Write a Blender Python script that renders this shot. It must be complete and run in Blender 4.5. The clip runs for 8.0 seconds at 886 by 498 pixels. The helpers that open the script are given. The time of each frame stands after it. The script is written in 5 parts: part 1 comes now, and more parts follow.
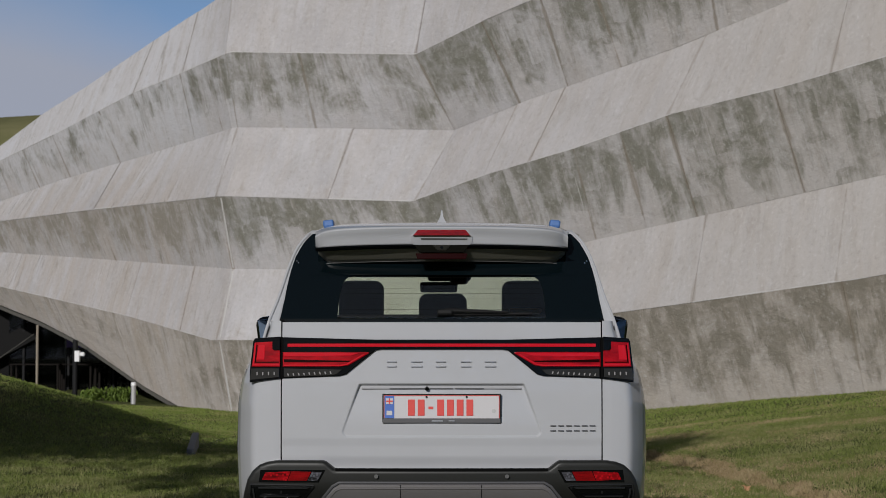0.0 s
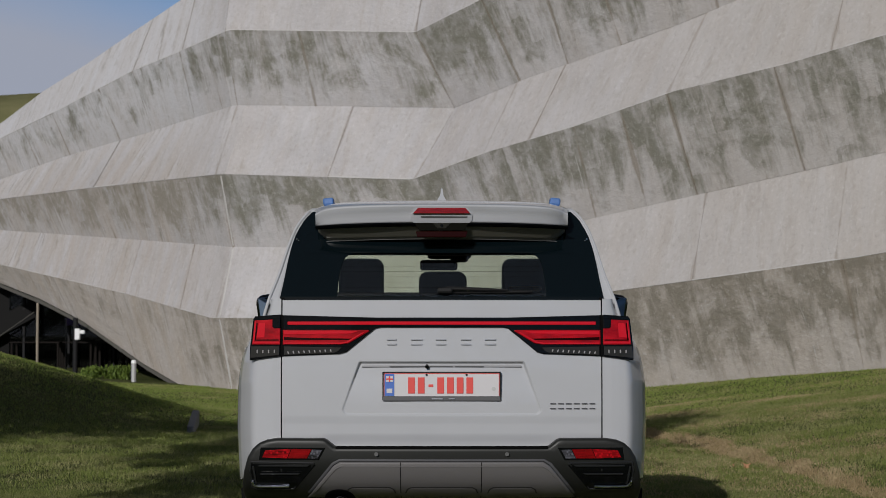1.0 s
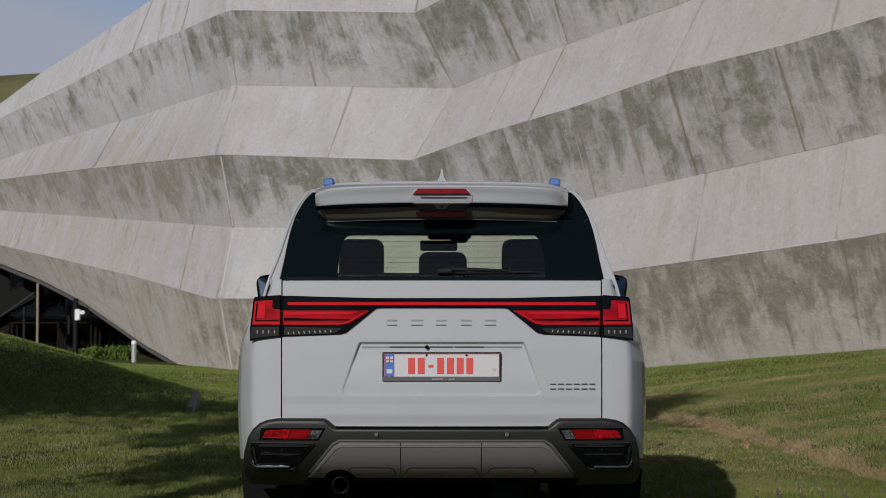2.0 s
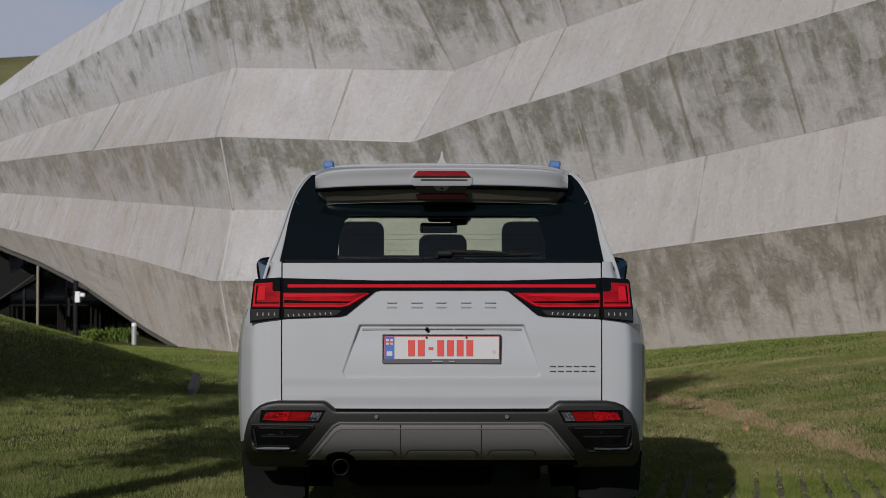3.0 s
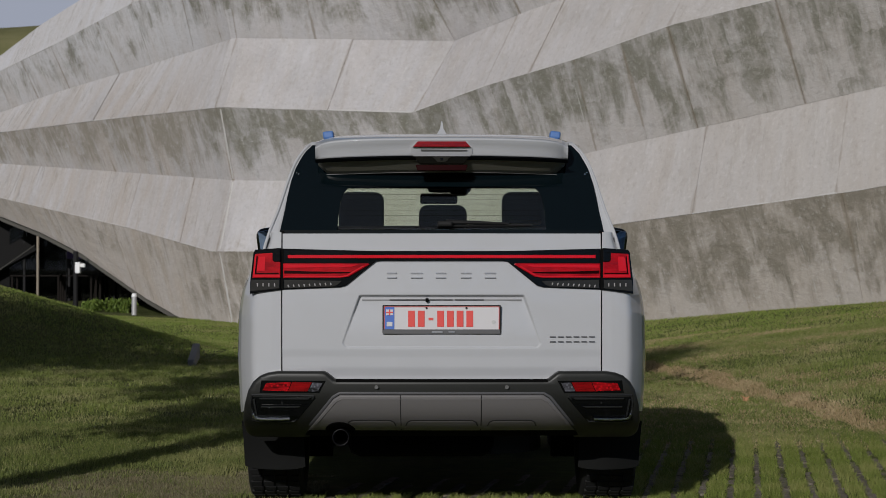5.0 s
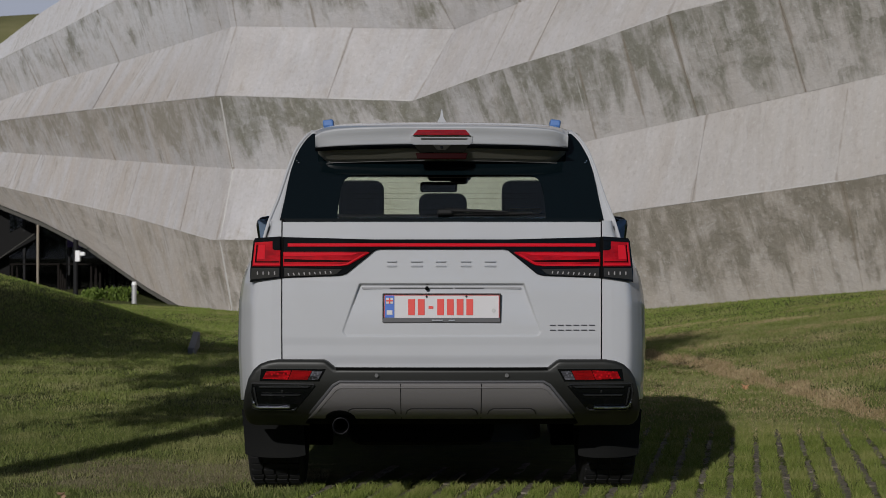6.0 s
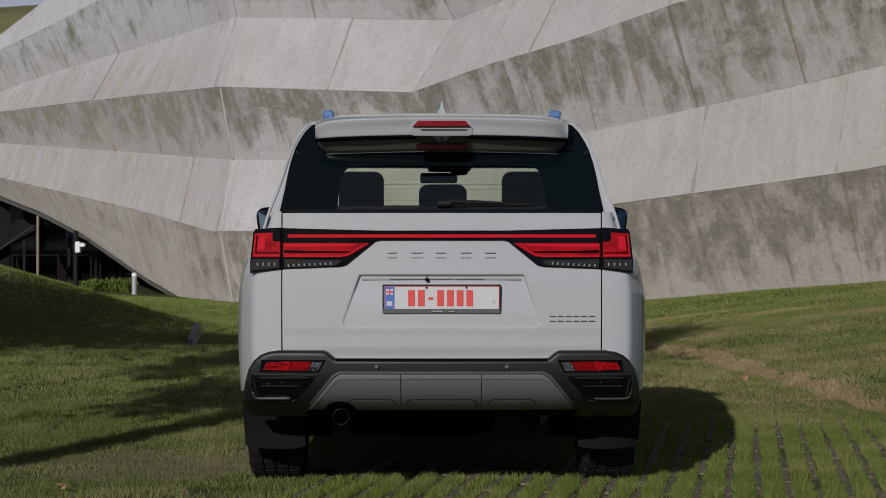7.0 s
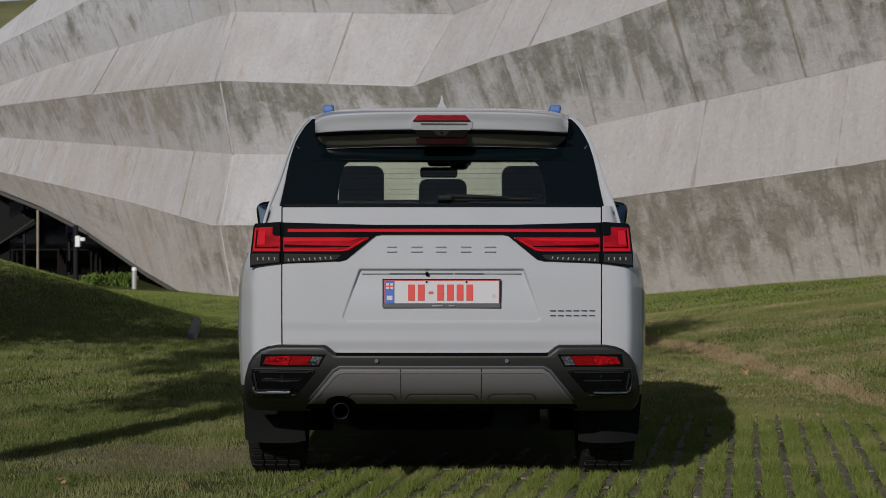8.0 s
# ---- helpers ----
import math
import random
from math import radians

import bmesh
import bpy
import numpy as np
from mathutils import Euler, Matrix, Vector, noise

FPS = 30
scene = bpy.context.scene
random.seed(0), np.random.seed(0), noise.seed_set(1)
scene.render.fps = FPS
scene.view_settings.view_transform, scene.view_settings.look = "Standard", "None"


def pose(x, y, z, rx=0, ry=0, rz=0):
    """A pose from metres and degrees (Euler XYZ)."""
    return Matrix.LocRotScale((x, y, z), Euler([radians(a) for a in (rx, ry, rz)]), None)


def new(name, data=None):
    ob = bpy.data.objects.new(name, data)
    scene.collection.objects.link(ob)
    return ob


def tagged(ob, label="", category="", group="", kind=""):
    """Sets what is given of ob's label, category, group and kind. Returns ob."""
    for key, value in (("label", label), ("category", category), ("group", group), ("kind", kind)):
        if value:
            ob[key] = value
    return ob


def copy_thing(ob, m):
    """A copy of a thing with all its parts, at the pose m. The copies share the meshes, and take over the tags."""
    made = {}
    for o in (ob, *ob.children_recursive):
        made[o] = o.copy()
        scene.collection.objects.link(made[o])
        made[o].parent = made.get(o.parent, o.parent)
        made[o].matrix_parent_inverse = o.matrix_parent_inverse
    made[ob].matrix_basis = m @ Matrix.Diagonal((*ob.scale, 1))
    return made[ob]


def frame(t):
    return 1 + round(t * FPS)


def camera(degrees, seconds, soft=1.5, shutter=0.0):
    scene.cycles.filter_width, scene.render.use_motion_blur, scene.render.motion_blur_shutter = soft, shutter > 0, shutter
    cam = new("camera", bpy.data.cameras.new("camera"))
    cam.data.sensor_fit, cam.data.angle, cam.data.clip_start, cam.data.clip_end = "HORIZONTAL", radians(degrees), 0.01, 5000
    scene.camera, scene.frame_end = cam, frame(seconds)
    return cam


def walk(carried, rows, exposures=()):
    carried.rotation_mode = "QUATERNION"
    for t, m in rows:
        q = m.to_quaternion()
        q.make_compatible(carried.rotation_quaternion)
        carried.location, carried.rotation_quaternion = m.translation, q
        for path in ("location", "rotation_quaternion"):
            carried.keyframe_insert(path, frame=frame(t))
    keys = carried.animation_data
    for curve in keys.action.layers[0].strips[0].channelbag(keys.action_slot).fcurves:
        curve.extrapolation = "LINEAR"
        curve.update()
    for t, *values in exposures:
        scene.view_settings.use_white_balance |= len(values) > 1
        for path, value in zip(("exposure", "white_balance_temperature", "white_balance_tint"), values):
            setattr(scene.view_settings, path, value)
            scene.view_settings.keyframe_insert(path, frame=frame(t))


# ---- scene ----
cam = camera(25.6, 8.0, 0.7)
cam.data.dof.use_dof, cam.data.dof.focus_distance, cam.data.dof.aperture_fstop = True, 8.9, 10.5
EYE = 1.145
TILTS = [(0.0, 3.271), (0.5, 2.956), (1.0, 2.624), (1.5, 2.333), (3.0, 1.533), (3.5, 1.312), (4.0, 1.082),
         (4.5, 0.88), (5.0, 0.669), (6.5, 0.191), (7.0, 0.066), (7.5, -0.032), (8.0, -0.1)]
walk(cam, [(t, pose(0, 0, EYE, 90 + tilt, 0, 0)) for t, tilt in TILTS])
scene.view_settings.exposure = -0.18

# ---- light ----
SUN_ELEV = radians(20.8)
SHADOW = Vector((0.30, 0.954, 0.0)).normalized()
TO_SUN = Vector((-SHADOW.x * math.cos(SUN_ELEV), -SHADOW.y * math.cos(SUN_ELEV), math.sin(SUN_ELEV)))
sun_data = bpy.data.lights.new("sun", "SUN")
sun_data.energy, sun_data.angle, sun_data.color = 3.2, radians(0.5), (1.0, 0.975, 0.945)
sun_ob = new("sun", sun_data)
sun_ob.rotation_mode = "QUATERNION"
sun_ob.rotation_quaternion = TO_SUN.to_track_quat("Z", "Y")
world = bpy.data.worlds.new("world")
scene.world = world
world.use_nodes = True
wn, wl = world.node_tree.nodes, world.node_tree.links
wn.clear()
sky = wn.new("ShaderNodeTexSky")
sky.sky_type, sky.sun_disc = "NISHITA", False
sky.sun_elevation, sky.sun_rotation = SUN_ELEV, math.atan2(TO_SUN.x, TO_SUN.y)
w_co = wn.new("ShaderNodeTexCoord")
w_noise = wn.new("ShaderNodeTexNoise")
w_noise.inputs["Scale"].default_value, w_noise.inputs["Detail"].default_value = 3.2, 7.0
w_sep = wn.new("ShaderNodeSeparateXYZ")
w_add = wn.new("ShaderNodeMath")
w_add.operation, w_add.inputs[1].default_value = "MULTIPLY_ADD", 0.11
w_dot = wn.new("ShaderNodeVectorMath")
w_dot.operation, w_dot.inputs[1].default_value = "DOT_PRODUCT", (0.47, 0.0, 0.88)
w_ramp = wn.new("ShaderNodeValToRGB")
for w_el, (w_p, w_v) in zip(w_ramp.color_ramp.elements, ((0.100, 0.88), (0.142, 0.06))):
    w_el.position, w_el.color = w_p, (w_v, w_v, w_v, 1)
w_mix = wn.new("ShaderNodeMix")
w_mix.data_type = "RGBA"
w_mix.inputs["B"].default_value = (14.6, 15.2, 17.8, 1)
w_bg = wn.new("ShaderNodeBackground")
w_bg.inputs["Strength"].default_value = 0.026
w_out = wn.new("ShaderNodeOutputWorld")
wl.new(w_co.outputs["Generated"], w_noise.inputs["Vector"])
wl.new(w_co.outputs["Generated"], w_sep.inputs["Vector"])
wl.new(w_noise.outputs["Fac"], w_add.inputs[0])
wl.new(w_co.outputs["Generated"], w_dot.inputs[0])
wl.new(w_dot.outputs["Value"], w_add.inputs[2])
wl.new(w_add.outputs["Value"], w_ramp.inputs["Fac"])
wl.new(w_ramp.outputs["Color"], w_mix.inputs["Factor"])
w_haze = wn.new("ShaderNodeMix")
w_haze.data_type = "RGBA"
w_haze.inputs["B"].default_value = (7.6, 13.6, 24.0, 1)
w_low = wn.new("ShaderNodeMapRange")
w_low.inputs["From Min"].default_value, w_low.inputs["From Max"].default_value = 0.16, 0.34
w_low.inputs["To Min"].default_value, w_low.inputs["To Max"].default_value = 0.9, 0.0
wl.new(w_sep.outputs["Z"], w_low.inputs["Value"])
wl.new(w_low.outputs["Result"], w_haze.inputs["Factor"])
wl.new(sky.outputs["Color"], w_haze.inputs["A"])
wl.new(w_haze.outputs["Result"], w_mix.inputs["A"])
wl.new(w_mix.outputs["Result"], w_bg.inputs["Color"])
wl.new(w_bg.outputs["Background"], w_out.inputs["Surface"])


# ---- materials ----
def material(name, rough=0.5, color=(0.5, 0.5, 0.5), metal=0.0, coat=0.0, spec=0.5):
    m = bpy.data.materials.new(name)
    m.use_nodes = True
    b = m.node_tree.nodes["Principled BSDF"]
    b.inputs["Base Color"].default_value = (*color, 1)
    b.inputs["Roughness"].default_value = rough
    b.inputs["Metallic"].default_value = metal
    b.inputs["Coat Weight"].default_value = coat
    b.inputs["Coat Roughness"].default_value = 0.04
    b.inputs["Specular IOR Level"].default_value = spec
    return m, m.node_tree.nodes, m.node_tree.links, b


def noise_node(n, l, vec, scale, detail=5.0, rough=0.55, distort=0.0):
    t = n.new("ShaderNodeTexNoise")
    t.inputs["Scale"].default_value, t.inputs["Detail"].default_value = scale, detail
    t.inputs["Roughness"].default_value, t.inputs["Distortion"].default_value = rough, distort
    if vec is not None:
        l.new(vec, t.inputs["Vector"])
    return t.outputs["Fac"]


def ramp(n, l, fac, stops):
    r = n.new("ShaderNodeValToRGB")
    e = r.color_ramp.elements
    while len(e) < len(stops):
        e.new(0.5)
    for el, (p, c) in zip(e, stops):
        el.position = p
        el.color = (*c, 1) if isinstance(c, tuple) else (c, c, c, 1)
    l.new(fac, r.inputs["Fac"])
    return r.outputs["Color"]


def mixed(n, l, fac, a, b, mode="MIX"):
    m = n.new("ShaderNodeMix")
    m.data_type, m.blend_type = "RGBA", mode
    for key, v in (("Factor", fac), ("A", a), ("B", b)):
        if isinstance(v, (int, float)):
            m.inputs[key].default_value = v
        elif isinstance(v, tuple):
            m.inputs[key].default_value = (*v, 1)
        else:
            l.new(v, m.inputs[key])
    return m.outputs["Result"]


def bump(n, l, b, height, strength, dist):
    k = n.new("ShaderNodeBump")
    k.inputs["Strength"].default_value, k.inputs["Distance"].default_value = strength, dist
    l.new(height, k.inputs["Height"])
    l.new(k.outputs["Normal"], b.inputs["Normal"])


def float_attribute(n, name):
    at = n.new("ShaderNodeAttribute")
    at.attribute_name = name
    return at.outputs["Fac"]


def calc(n, l, op, *values):
    m = n.new("ShaderNodeMath")
    m.operation = op
    for i, v in enumerate(values):
        if isinstance(v, (int, float)):
            m.inputs[i].default_value = v
        else:
            l.new(v, m.inputs[i])
    return m.outputs["Value"]


def cast_coords(n, l, du, dv, seed=0.0):
    """Along the panel and down its fall line in metres, each scaled: streaks then lean with the joints."""
    c = n.new("ShaderNodeCombineXYZ")
    l.new(calc(n, l, "MULTIPLY", float_attribute(n, "along"), du), c.inputs["X"])
    l.new(calc(n, l, "MULTIPLY", float_attribute(n, "down"), dv), c.inputs["Y"])
    c.inputs["Z"].default_value = seed
    return c.outputs["Vector"]


def span(n, l, value, a0, a1, b0=0.0, b1=1.0):
    m = n.new("ShaderNodeMapRange")
    for key, v in (("From Min", a0), ("From Max", a1), ("To Min", b0), ("To Max", b1)):
        m.inputs[key].default_value = v
    l.new(value, m.inputs["Value"])
    return m.outputs["Result"]


def concrete(name, grime, cover, dirt, wash, seed, joint=0.75, tan=0.0, streak=1.0, clean=0.085, low_clean=0.0):
    """Board-cast concrete: mottled grey, tan runs, blocky grey-green grime that hangs from the ledges, pale runs and rust-brown joints."""
    m, n, l, b = material(name, 0.92, spec=0.18)
    g = n.new("ShaderNodeNewGeometry")
    pos = g.outputs["Position"]
    sep = n.new("ShaderNodeSeparateXYZ")
    l.new(pos, sep.inputs[0])
    wing = span(n, l, sep.outputs["X"], -4.2, -5.6)
    low = span(n, l, sep.outputs["Z"], 6.2, 4.6)
    mott = noise_node(n, l, pos, 0.8, 7, 0.66)
    grain = noise_node(n, l, pos, 13.0, 5, 0.7)
    cloud = noise_node(n, l, pos, 3.2, 6, 0.66, 0.5)
    broad = noise_node(n, l, cast_coords(n, l, 1.7, 0.3, seed), 1.0, 6, 0.66, 0.6)
    runs = noise_node(n, l, cast_coords(n, l, 4.2, 0.75, seed + 3), 1.0, 6, 0.68, 0.7)
    hair = noise_node(n, l, cast_coords(n, l, 9.0, 0.7, seed + 5), 1.0, 5, 0.65, 0.5)
    base = ramp(n, l, mott, [(0.30, (0.395, 0.381, 0.388)), (0.5, (0.457, 0.443, 0.453)), (0.70, (0.512, 0.501, 0.517))])
    # the far wing is cleaner and paler, the near end a little warmer
    base = mixed(n, l, calc(n, l, "MULTIPLY", wing, span(n, l, sep.outputs["Z"], 4.8, 6.4, 0.0, 0.75)), base, (0.575, 0.575, 0.600))
    base = mixed(n, l, span(n, l, sep.outputs["X"], 0.5, 5.5, 0.0, 0.55), base, (0.415, 0.385, 0.350))
    # tan wash in wide runs, strongest low on the far wing
    tint = calc(n, l, "MULTIPLY_ADD", calc(n, l, "MULTIPLY", wing, low), 0.38, wash)
    base = mixed(n, l, calc(n, l, "MULTIPLY", ramp(n, l, broad, [(0.38, 0.0), (0.66, 1.0)]), tint), base, (0.40, 0.335, 0.275))
    base = mixed(n, l, calc(n, l, "MULTIPLY", ramp(n, l, runs, [(0.50, 0.0), (0.72, 0.85 * streak)]), ramp(n, l, cloud, [(0.38, 0.1), (0.62, 1.0)])), base, (0.35, 0.315, 0.285))
    base = mixed(n, l, calc(n, l, "MULTIPLY", ramp(n, l, hair, [(0.28, 0.55 * streak), (0.42, 0.0)]), ramp(n, l, mott, [(0.42, 0.0), (0.62, 1.0)])), base, (0.33, 0.305, 0.28))
    if tan:
        base = mixed(n, l, ramp(n, l, mott, [(0.35, tan), (0.65, 0.6 * tan)]), base, (0.43, 0.375, 0.32))
    # grime: each casting board and lift takes it differently
    board = calc(n, l, "FLOOR", calc(n, l, "MULTIPLY_ADD", float_attribute(n, "along"), 2.7, calc(n, l, "MULTIPLY", cloud, 0.5)))
    lift = calc(n, l, "FLOOR", calc(n, l, "MULTIPLY_ADD", float_attribute(n, "down"), 1.25, calc(n, l, "MULTIPLY_ADD", board, 0.37, calc(n, l, "MULTIPLY", cloud, 0.35))))
    cell = n.new("ShaderNodeCombineXYZ")
    l.new(board, cell.inputs["X"])
    l.new(lift, cell.inputs["Y"])
    cell.inputs["Z"].default_value = seed
    dice = n.new("ShaderNodeTexWhiteNoise")
    l.new(cell.outputs["Vector"], dice.inputs["Vector"])
    patch = noise_node(n, l, cast_coords(n, l, 1.35, 1.0, seed + 9), 1.0, 7, 0.7, 0.5)
    drip = noise_node(n, l, cast_coords(n, l, 3.6, 0.32, seed + 11), 1.0, 6, 0.7, 0.3)
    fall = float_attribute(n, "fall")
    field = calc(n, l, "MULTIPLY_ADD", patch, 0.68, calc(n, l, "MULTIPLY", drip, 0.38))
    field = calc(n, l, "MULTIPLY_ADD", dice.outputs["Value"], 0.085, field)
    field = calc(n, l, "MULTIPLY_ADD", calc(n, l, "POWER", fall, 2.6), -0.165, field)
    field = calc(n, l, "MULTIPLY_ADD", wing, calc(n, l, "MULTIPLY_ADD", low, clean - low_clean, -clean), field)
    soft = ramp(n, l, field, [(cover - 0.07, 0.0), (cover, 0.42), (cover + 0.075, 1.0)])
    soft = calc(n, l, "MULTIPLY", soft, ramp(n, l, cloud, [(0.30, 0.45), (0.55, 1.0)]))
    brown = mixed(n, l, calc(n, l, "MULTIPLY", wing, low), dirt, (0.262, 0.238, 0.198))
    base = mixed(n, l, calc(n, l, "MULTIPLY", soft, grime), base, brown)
    # pale lime runs over the grime
    lime = calc(n, l, "MULTIPLY", ramp(n, l, hair, [(0.62, 0.0), (0.70, 0.75)]), ramp(n, l, patch, [(0.45, 0.0), (0.6, 1.0)]))
    base = mixed(n, l, lime, base, (0.54, 0.53, 0.515))
    # dark leaning hair runs on the far wing
    crack = noise_node(n, l, cast_coords(n, l, 2.4, 0.16, seed + 21), 1.0, 3, 0.5, 0.2)
    crack = calc(n, l, "MULTIPLY", ramp(n, l, crack, [(0.487, 0.0), (0.5, 0.55), (0.513, 0.0)]), ramp(n, l, mott, [(0.46, 0.0), (0.56, 1.0)]))
    base = mixed(n, l, calc(n, l, "MULTIPLY", crack, wing), base, (0.20, 0.185, 0.155))
    # pitted skin
    base = mixed(n, l, ramp(n, l, cloud, [(0.55, 0.0), (0.72, 0.4)]), base, (0.34, 0.315, 0.285))
    base = mixed(n, l, ramp(n, l, grain, [(0.30, 0.4), (0.45, 0.0)]), base, (0.28, 0.262, 0.24))
    base = mixed(n, l, ramp(n, l, grain, [(0.56, 0.0), (0.70, 0.35)]), base, (0.60, 0.588, 0.585))
    # brown seep beside the joints
    seep = calc(n, l, "MULTIPLY_ADD", noise_node(n, l, cast_coords(n, l, 1.2, 0.9, seed + 17), 1.0, 4, 0.6), 1.5, -0.75)
    seep = calc(n, l, "ADD", float_attribute(n, "joint"), seep)
    base = mixed(n, l, calc(n, l, "MULTIPLY", ramp(n, l, seep, [(0.80, 0.0), (1.12, 1.0)]), joint), base, (0.215, 0.178, 0.135))
    l.new(base, b.inputs["Base Color"])
    bump(n, l, b, mixed(n, l, 0.5, mixed(n, l, 0.5, runs, grain), cloud), 0.7, 0.06)
    return m


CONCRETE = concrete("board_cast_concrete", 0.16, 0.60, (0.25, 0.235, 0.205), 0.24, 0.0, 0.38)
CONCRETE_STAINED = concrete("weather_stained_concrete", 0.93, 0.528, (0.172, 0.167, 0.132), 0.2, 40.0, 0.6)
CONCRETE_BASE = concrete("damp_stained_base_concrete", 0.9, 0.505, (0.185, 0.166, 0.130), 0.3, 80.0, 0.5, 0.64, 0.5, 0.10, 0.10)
ARRIS = material("worn_concrete_edge", 0.9, (0.47, 0.457, 0.445), spec=0.2)[0]
SEAM = material("joint_filler", 0.95, (0.12, 0.105, 0.085))[0]


def turf(name, near):
    m, n, l, b = material(name, 0.95, spec=0.1)
    g = n.new("ShaderNodeNewGeometry")
    big = noise_node(n, l, g.outputs["Position"], 0.9, 6, 0.65)
    small = noise_node(n, l, g.outputs["Position"], 9.0, 6, 0.7)
    c = ramp(n, l, big, [(0.32, (0.060, 0.078, 0.020)), (0.5, (0.086, 0.100, 0.030)), (0.68, (0.13, 0.125, 0.055))])
    c = mixed(n, l, ramp(n, l, small, [(0.35, 0.75), (0.6, 0.0)]), c, (0.035, 0.042, 0.012) if not near else (0.052, 0.058, 0.024))
    c = mixed(n, l, ramp(n, l, small, [(0.58, 0.0), (0.72, 0.5)]), c, (0.11, 0.115, 0.042))
    bare = calc(n, l, "MULTIPLY", float_attribute(n, "bare"), ramp(n, l, small, [(0.3, 0.6), (0.5, 1.0)]))
    c = mixed(n, l, bare, c, ramp(n, l, small, [(0.3, (0.11, 0.08, 0.052)), (0.55, (0.24, 0.18, 0.12)), (0.7, (0.34, 0.265, 0.185))]))
    l.new(c, b.inputs["Base Color"])
    bump(n, l, b, small, 0.6, 0.05)
    return m


TURF = turf("lawn_soil_and_turf", True)


def hill_grass():
    m, n, l, b = material("hill_grass", 0.95, spec=0.1)
    g = n.new("ShaderNodeNewGeometry")
    k = noise_node(n, l, g.outputs["Position"], 0.12, 7, 0.65)
    l.new(ramp(n, l, k, [(0.35, (0.115, 0.115, 0.05)), (0.5, (0.165, 0.16, 0.075)), (0.65, (0.21, 0.19, 0.10))]), b.inputs["Base Color"])
    return m


HILL = hill_grass()


def blades(name, dark, mid, dry):
    m, n, l, b = material(name, 0.6, spec=0.25)
    g = n.new("ShaderNodeNewGeometry")
    big = noise_node(n, l, g.outputs["Position"], 1.1, 5, 0.65)
    c = ramp(n, l, g.outputs["Random Per Island"], [(0.0, dark), (0.55, mid), (0.85, mid), (1.0, dry)])
    c2 = ramp(n, l, g.outputs["Random Per Island"], [(0.0, mid), (0.4, dry), (1.0, dry)])
    c = mixed(n, l, ramp(n, l, big, [(0.48, 0.0), (0.66, 0.85)]), c, c2)
    l.new(c, b.inputs["Base Color"])
    t = n.new("ShaderNodeBsdfTranslucent")
    l.new(c, t.inputs["Color"])
    x = n.new("ShaderNodeMixShader")
    x.inputs["Fac"].default_value = 0.3
    l.new(b.outputs["BSDF"], x.inputs[1])
    l.new(t.outputs["BSDF"], x.inputs[2])
    l.new(x.outputs["Shader"], n["Material Output"].inputs["Surface"])
    return m


BLADE_LAWN = blades("lawn_grass_blades", (0.080, 0.104, 0.028), (0.172, 0.208, 0.056), (0.35, 0.33, 0.150))
BLADE_LUSH = blades("lush_grass_blades", (0.115, 0.150, 0.030), (0.200, 0.250, 0.052), (0.36, 0.34, 0.135))
BLADE_MID = blades("mid_lawn_blades", (0.120, 0.150, 0.038), (0.205, 0.245, 0.064), (0.37, 0.34, 0.165))
BLADE_FAR = blades("far_lawn_blades", (0.150, 0.210, 0.042), (0.225, 0.290, 0.064), (0.36, 0.325, 0.145))
BLADE_WORN = blades("worn_grass_blades", (0.10, 0.095, 0.05), (0.225, 0.20, 0.118), (0.33, 0.295, 0.185))
BLADE_DRY = blades("dry_grass_blades", (0.27, 0.20, 0.105), (0.42, 0.32, 0.18), (0.52, 0.41, 0.25))


def leafy(name, a, c_, trans=0.35):
    m, n, l, b = material(name, 0.55, spec=0.3)
    g = n.new("ShaderNodeNewGeometry")
    c = ramp(n, l, g.outputs["Random Per Island"], [(0.0, a), (1.0, c_)])
    l.new(c, b.inputs["Base Color"])
    t = n.new("ShaderNodeBsdfTranslucent")
    l.new(c, t.inputs["Color"])
    x = n.new("ShaderNodeMixShader")
    x.inputs["Fac"].default_value = trans
    l.new(b.outputs["BSDF"], x.inputs[1])
    l.new(t.outputs["BSDF"], x.inputs[2])
    l.new(x.outputs["Shader"], n["Material Output"].inputs["Surface"])
    return m


LEAF = leafy("tree_leaf", (0.04, 0.07, 0.02), (0.09, 0.12, 0.035))
BUSH_LEAF = leafy("bush_leaf", (0.08, 0.13, 0.02), (0.18, 0.25, 0.05))
FALLEN = material("fallen_leaf_brown", 0.8, (0.30, 0.19, 0.115))[0]
FALLEN_PALE = material("fallen_leaf_orange", 0.8, (0.44, 0.23, 0.12))[0]
BARK = material("bark", 0.9, (0.12, 0.09, 0.065))[0]


def rib_stone():
    m, n, l, b = material("paver_concrete", 0.92, spec=0.2)
    g = n.new("ShaderNodeNewGeometry")
    o = n.new("ShaderNodeObjectInfo")
    small = noise_node(n, l, g.outputs["Position"], 30.0, 6, 0.7)
    c = ramp(n, l, small, [(0.3, (0.060, 0.050, 0.038)), (0.5, (0.175, 0.150, 0.122)), (0.7, (0.33, 0.295, 0.255))])
    c = mixed(n, l, ramp(n, l, o.outputs["Random"], [(0.0, 0.0), (1.0, 0.45)]), c, (0.07, 0.06, 0.045))
    l.new(c, b.inputs["Base Color"])
    bump(n, l, b, small, 0.6, 0.01)
    return m


RIB = rib_stone()


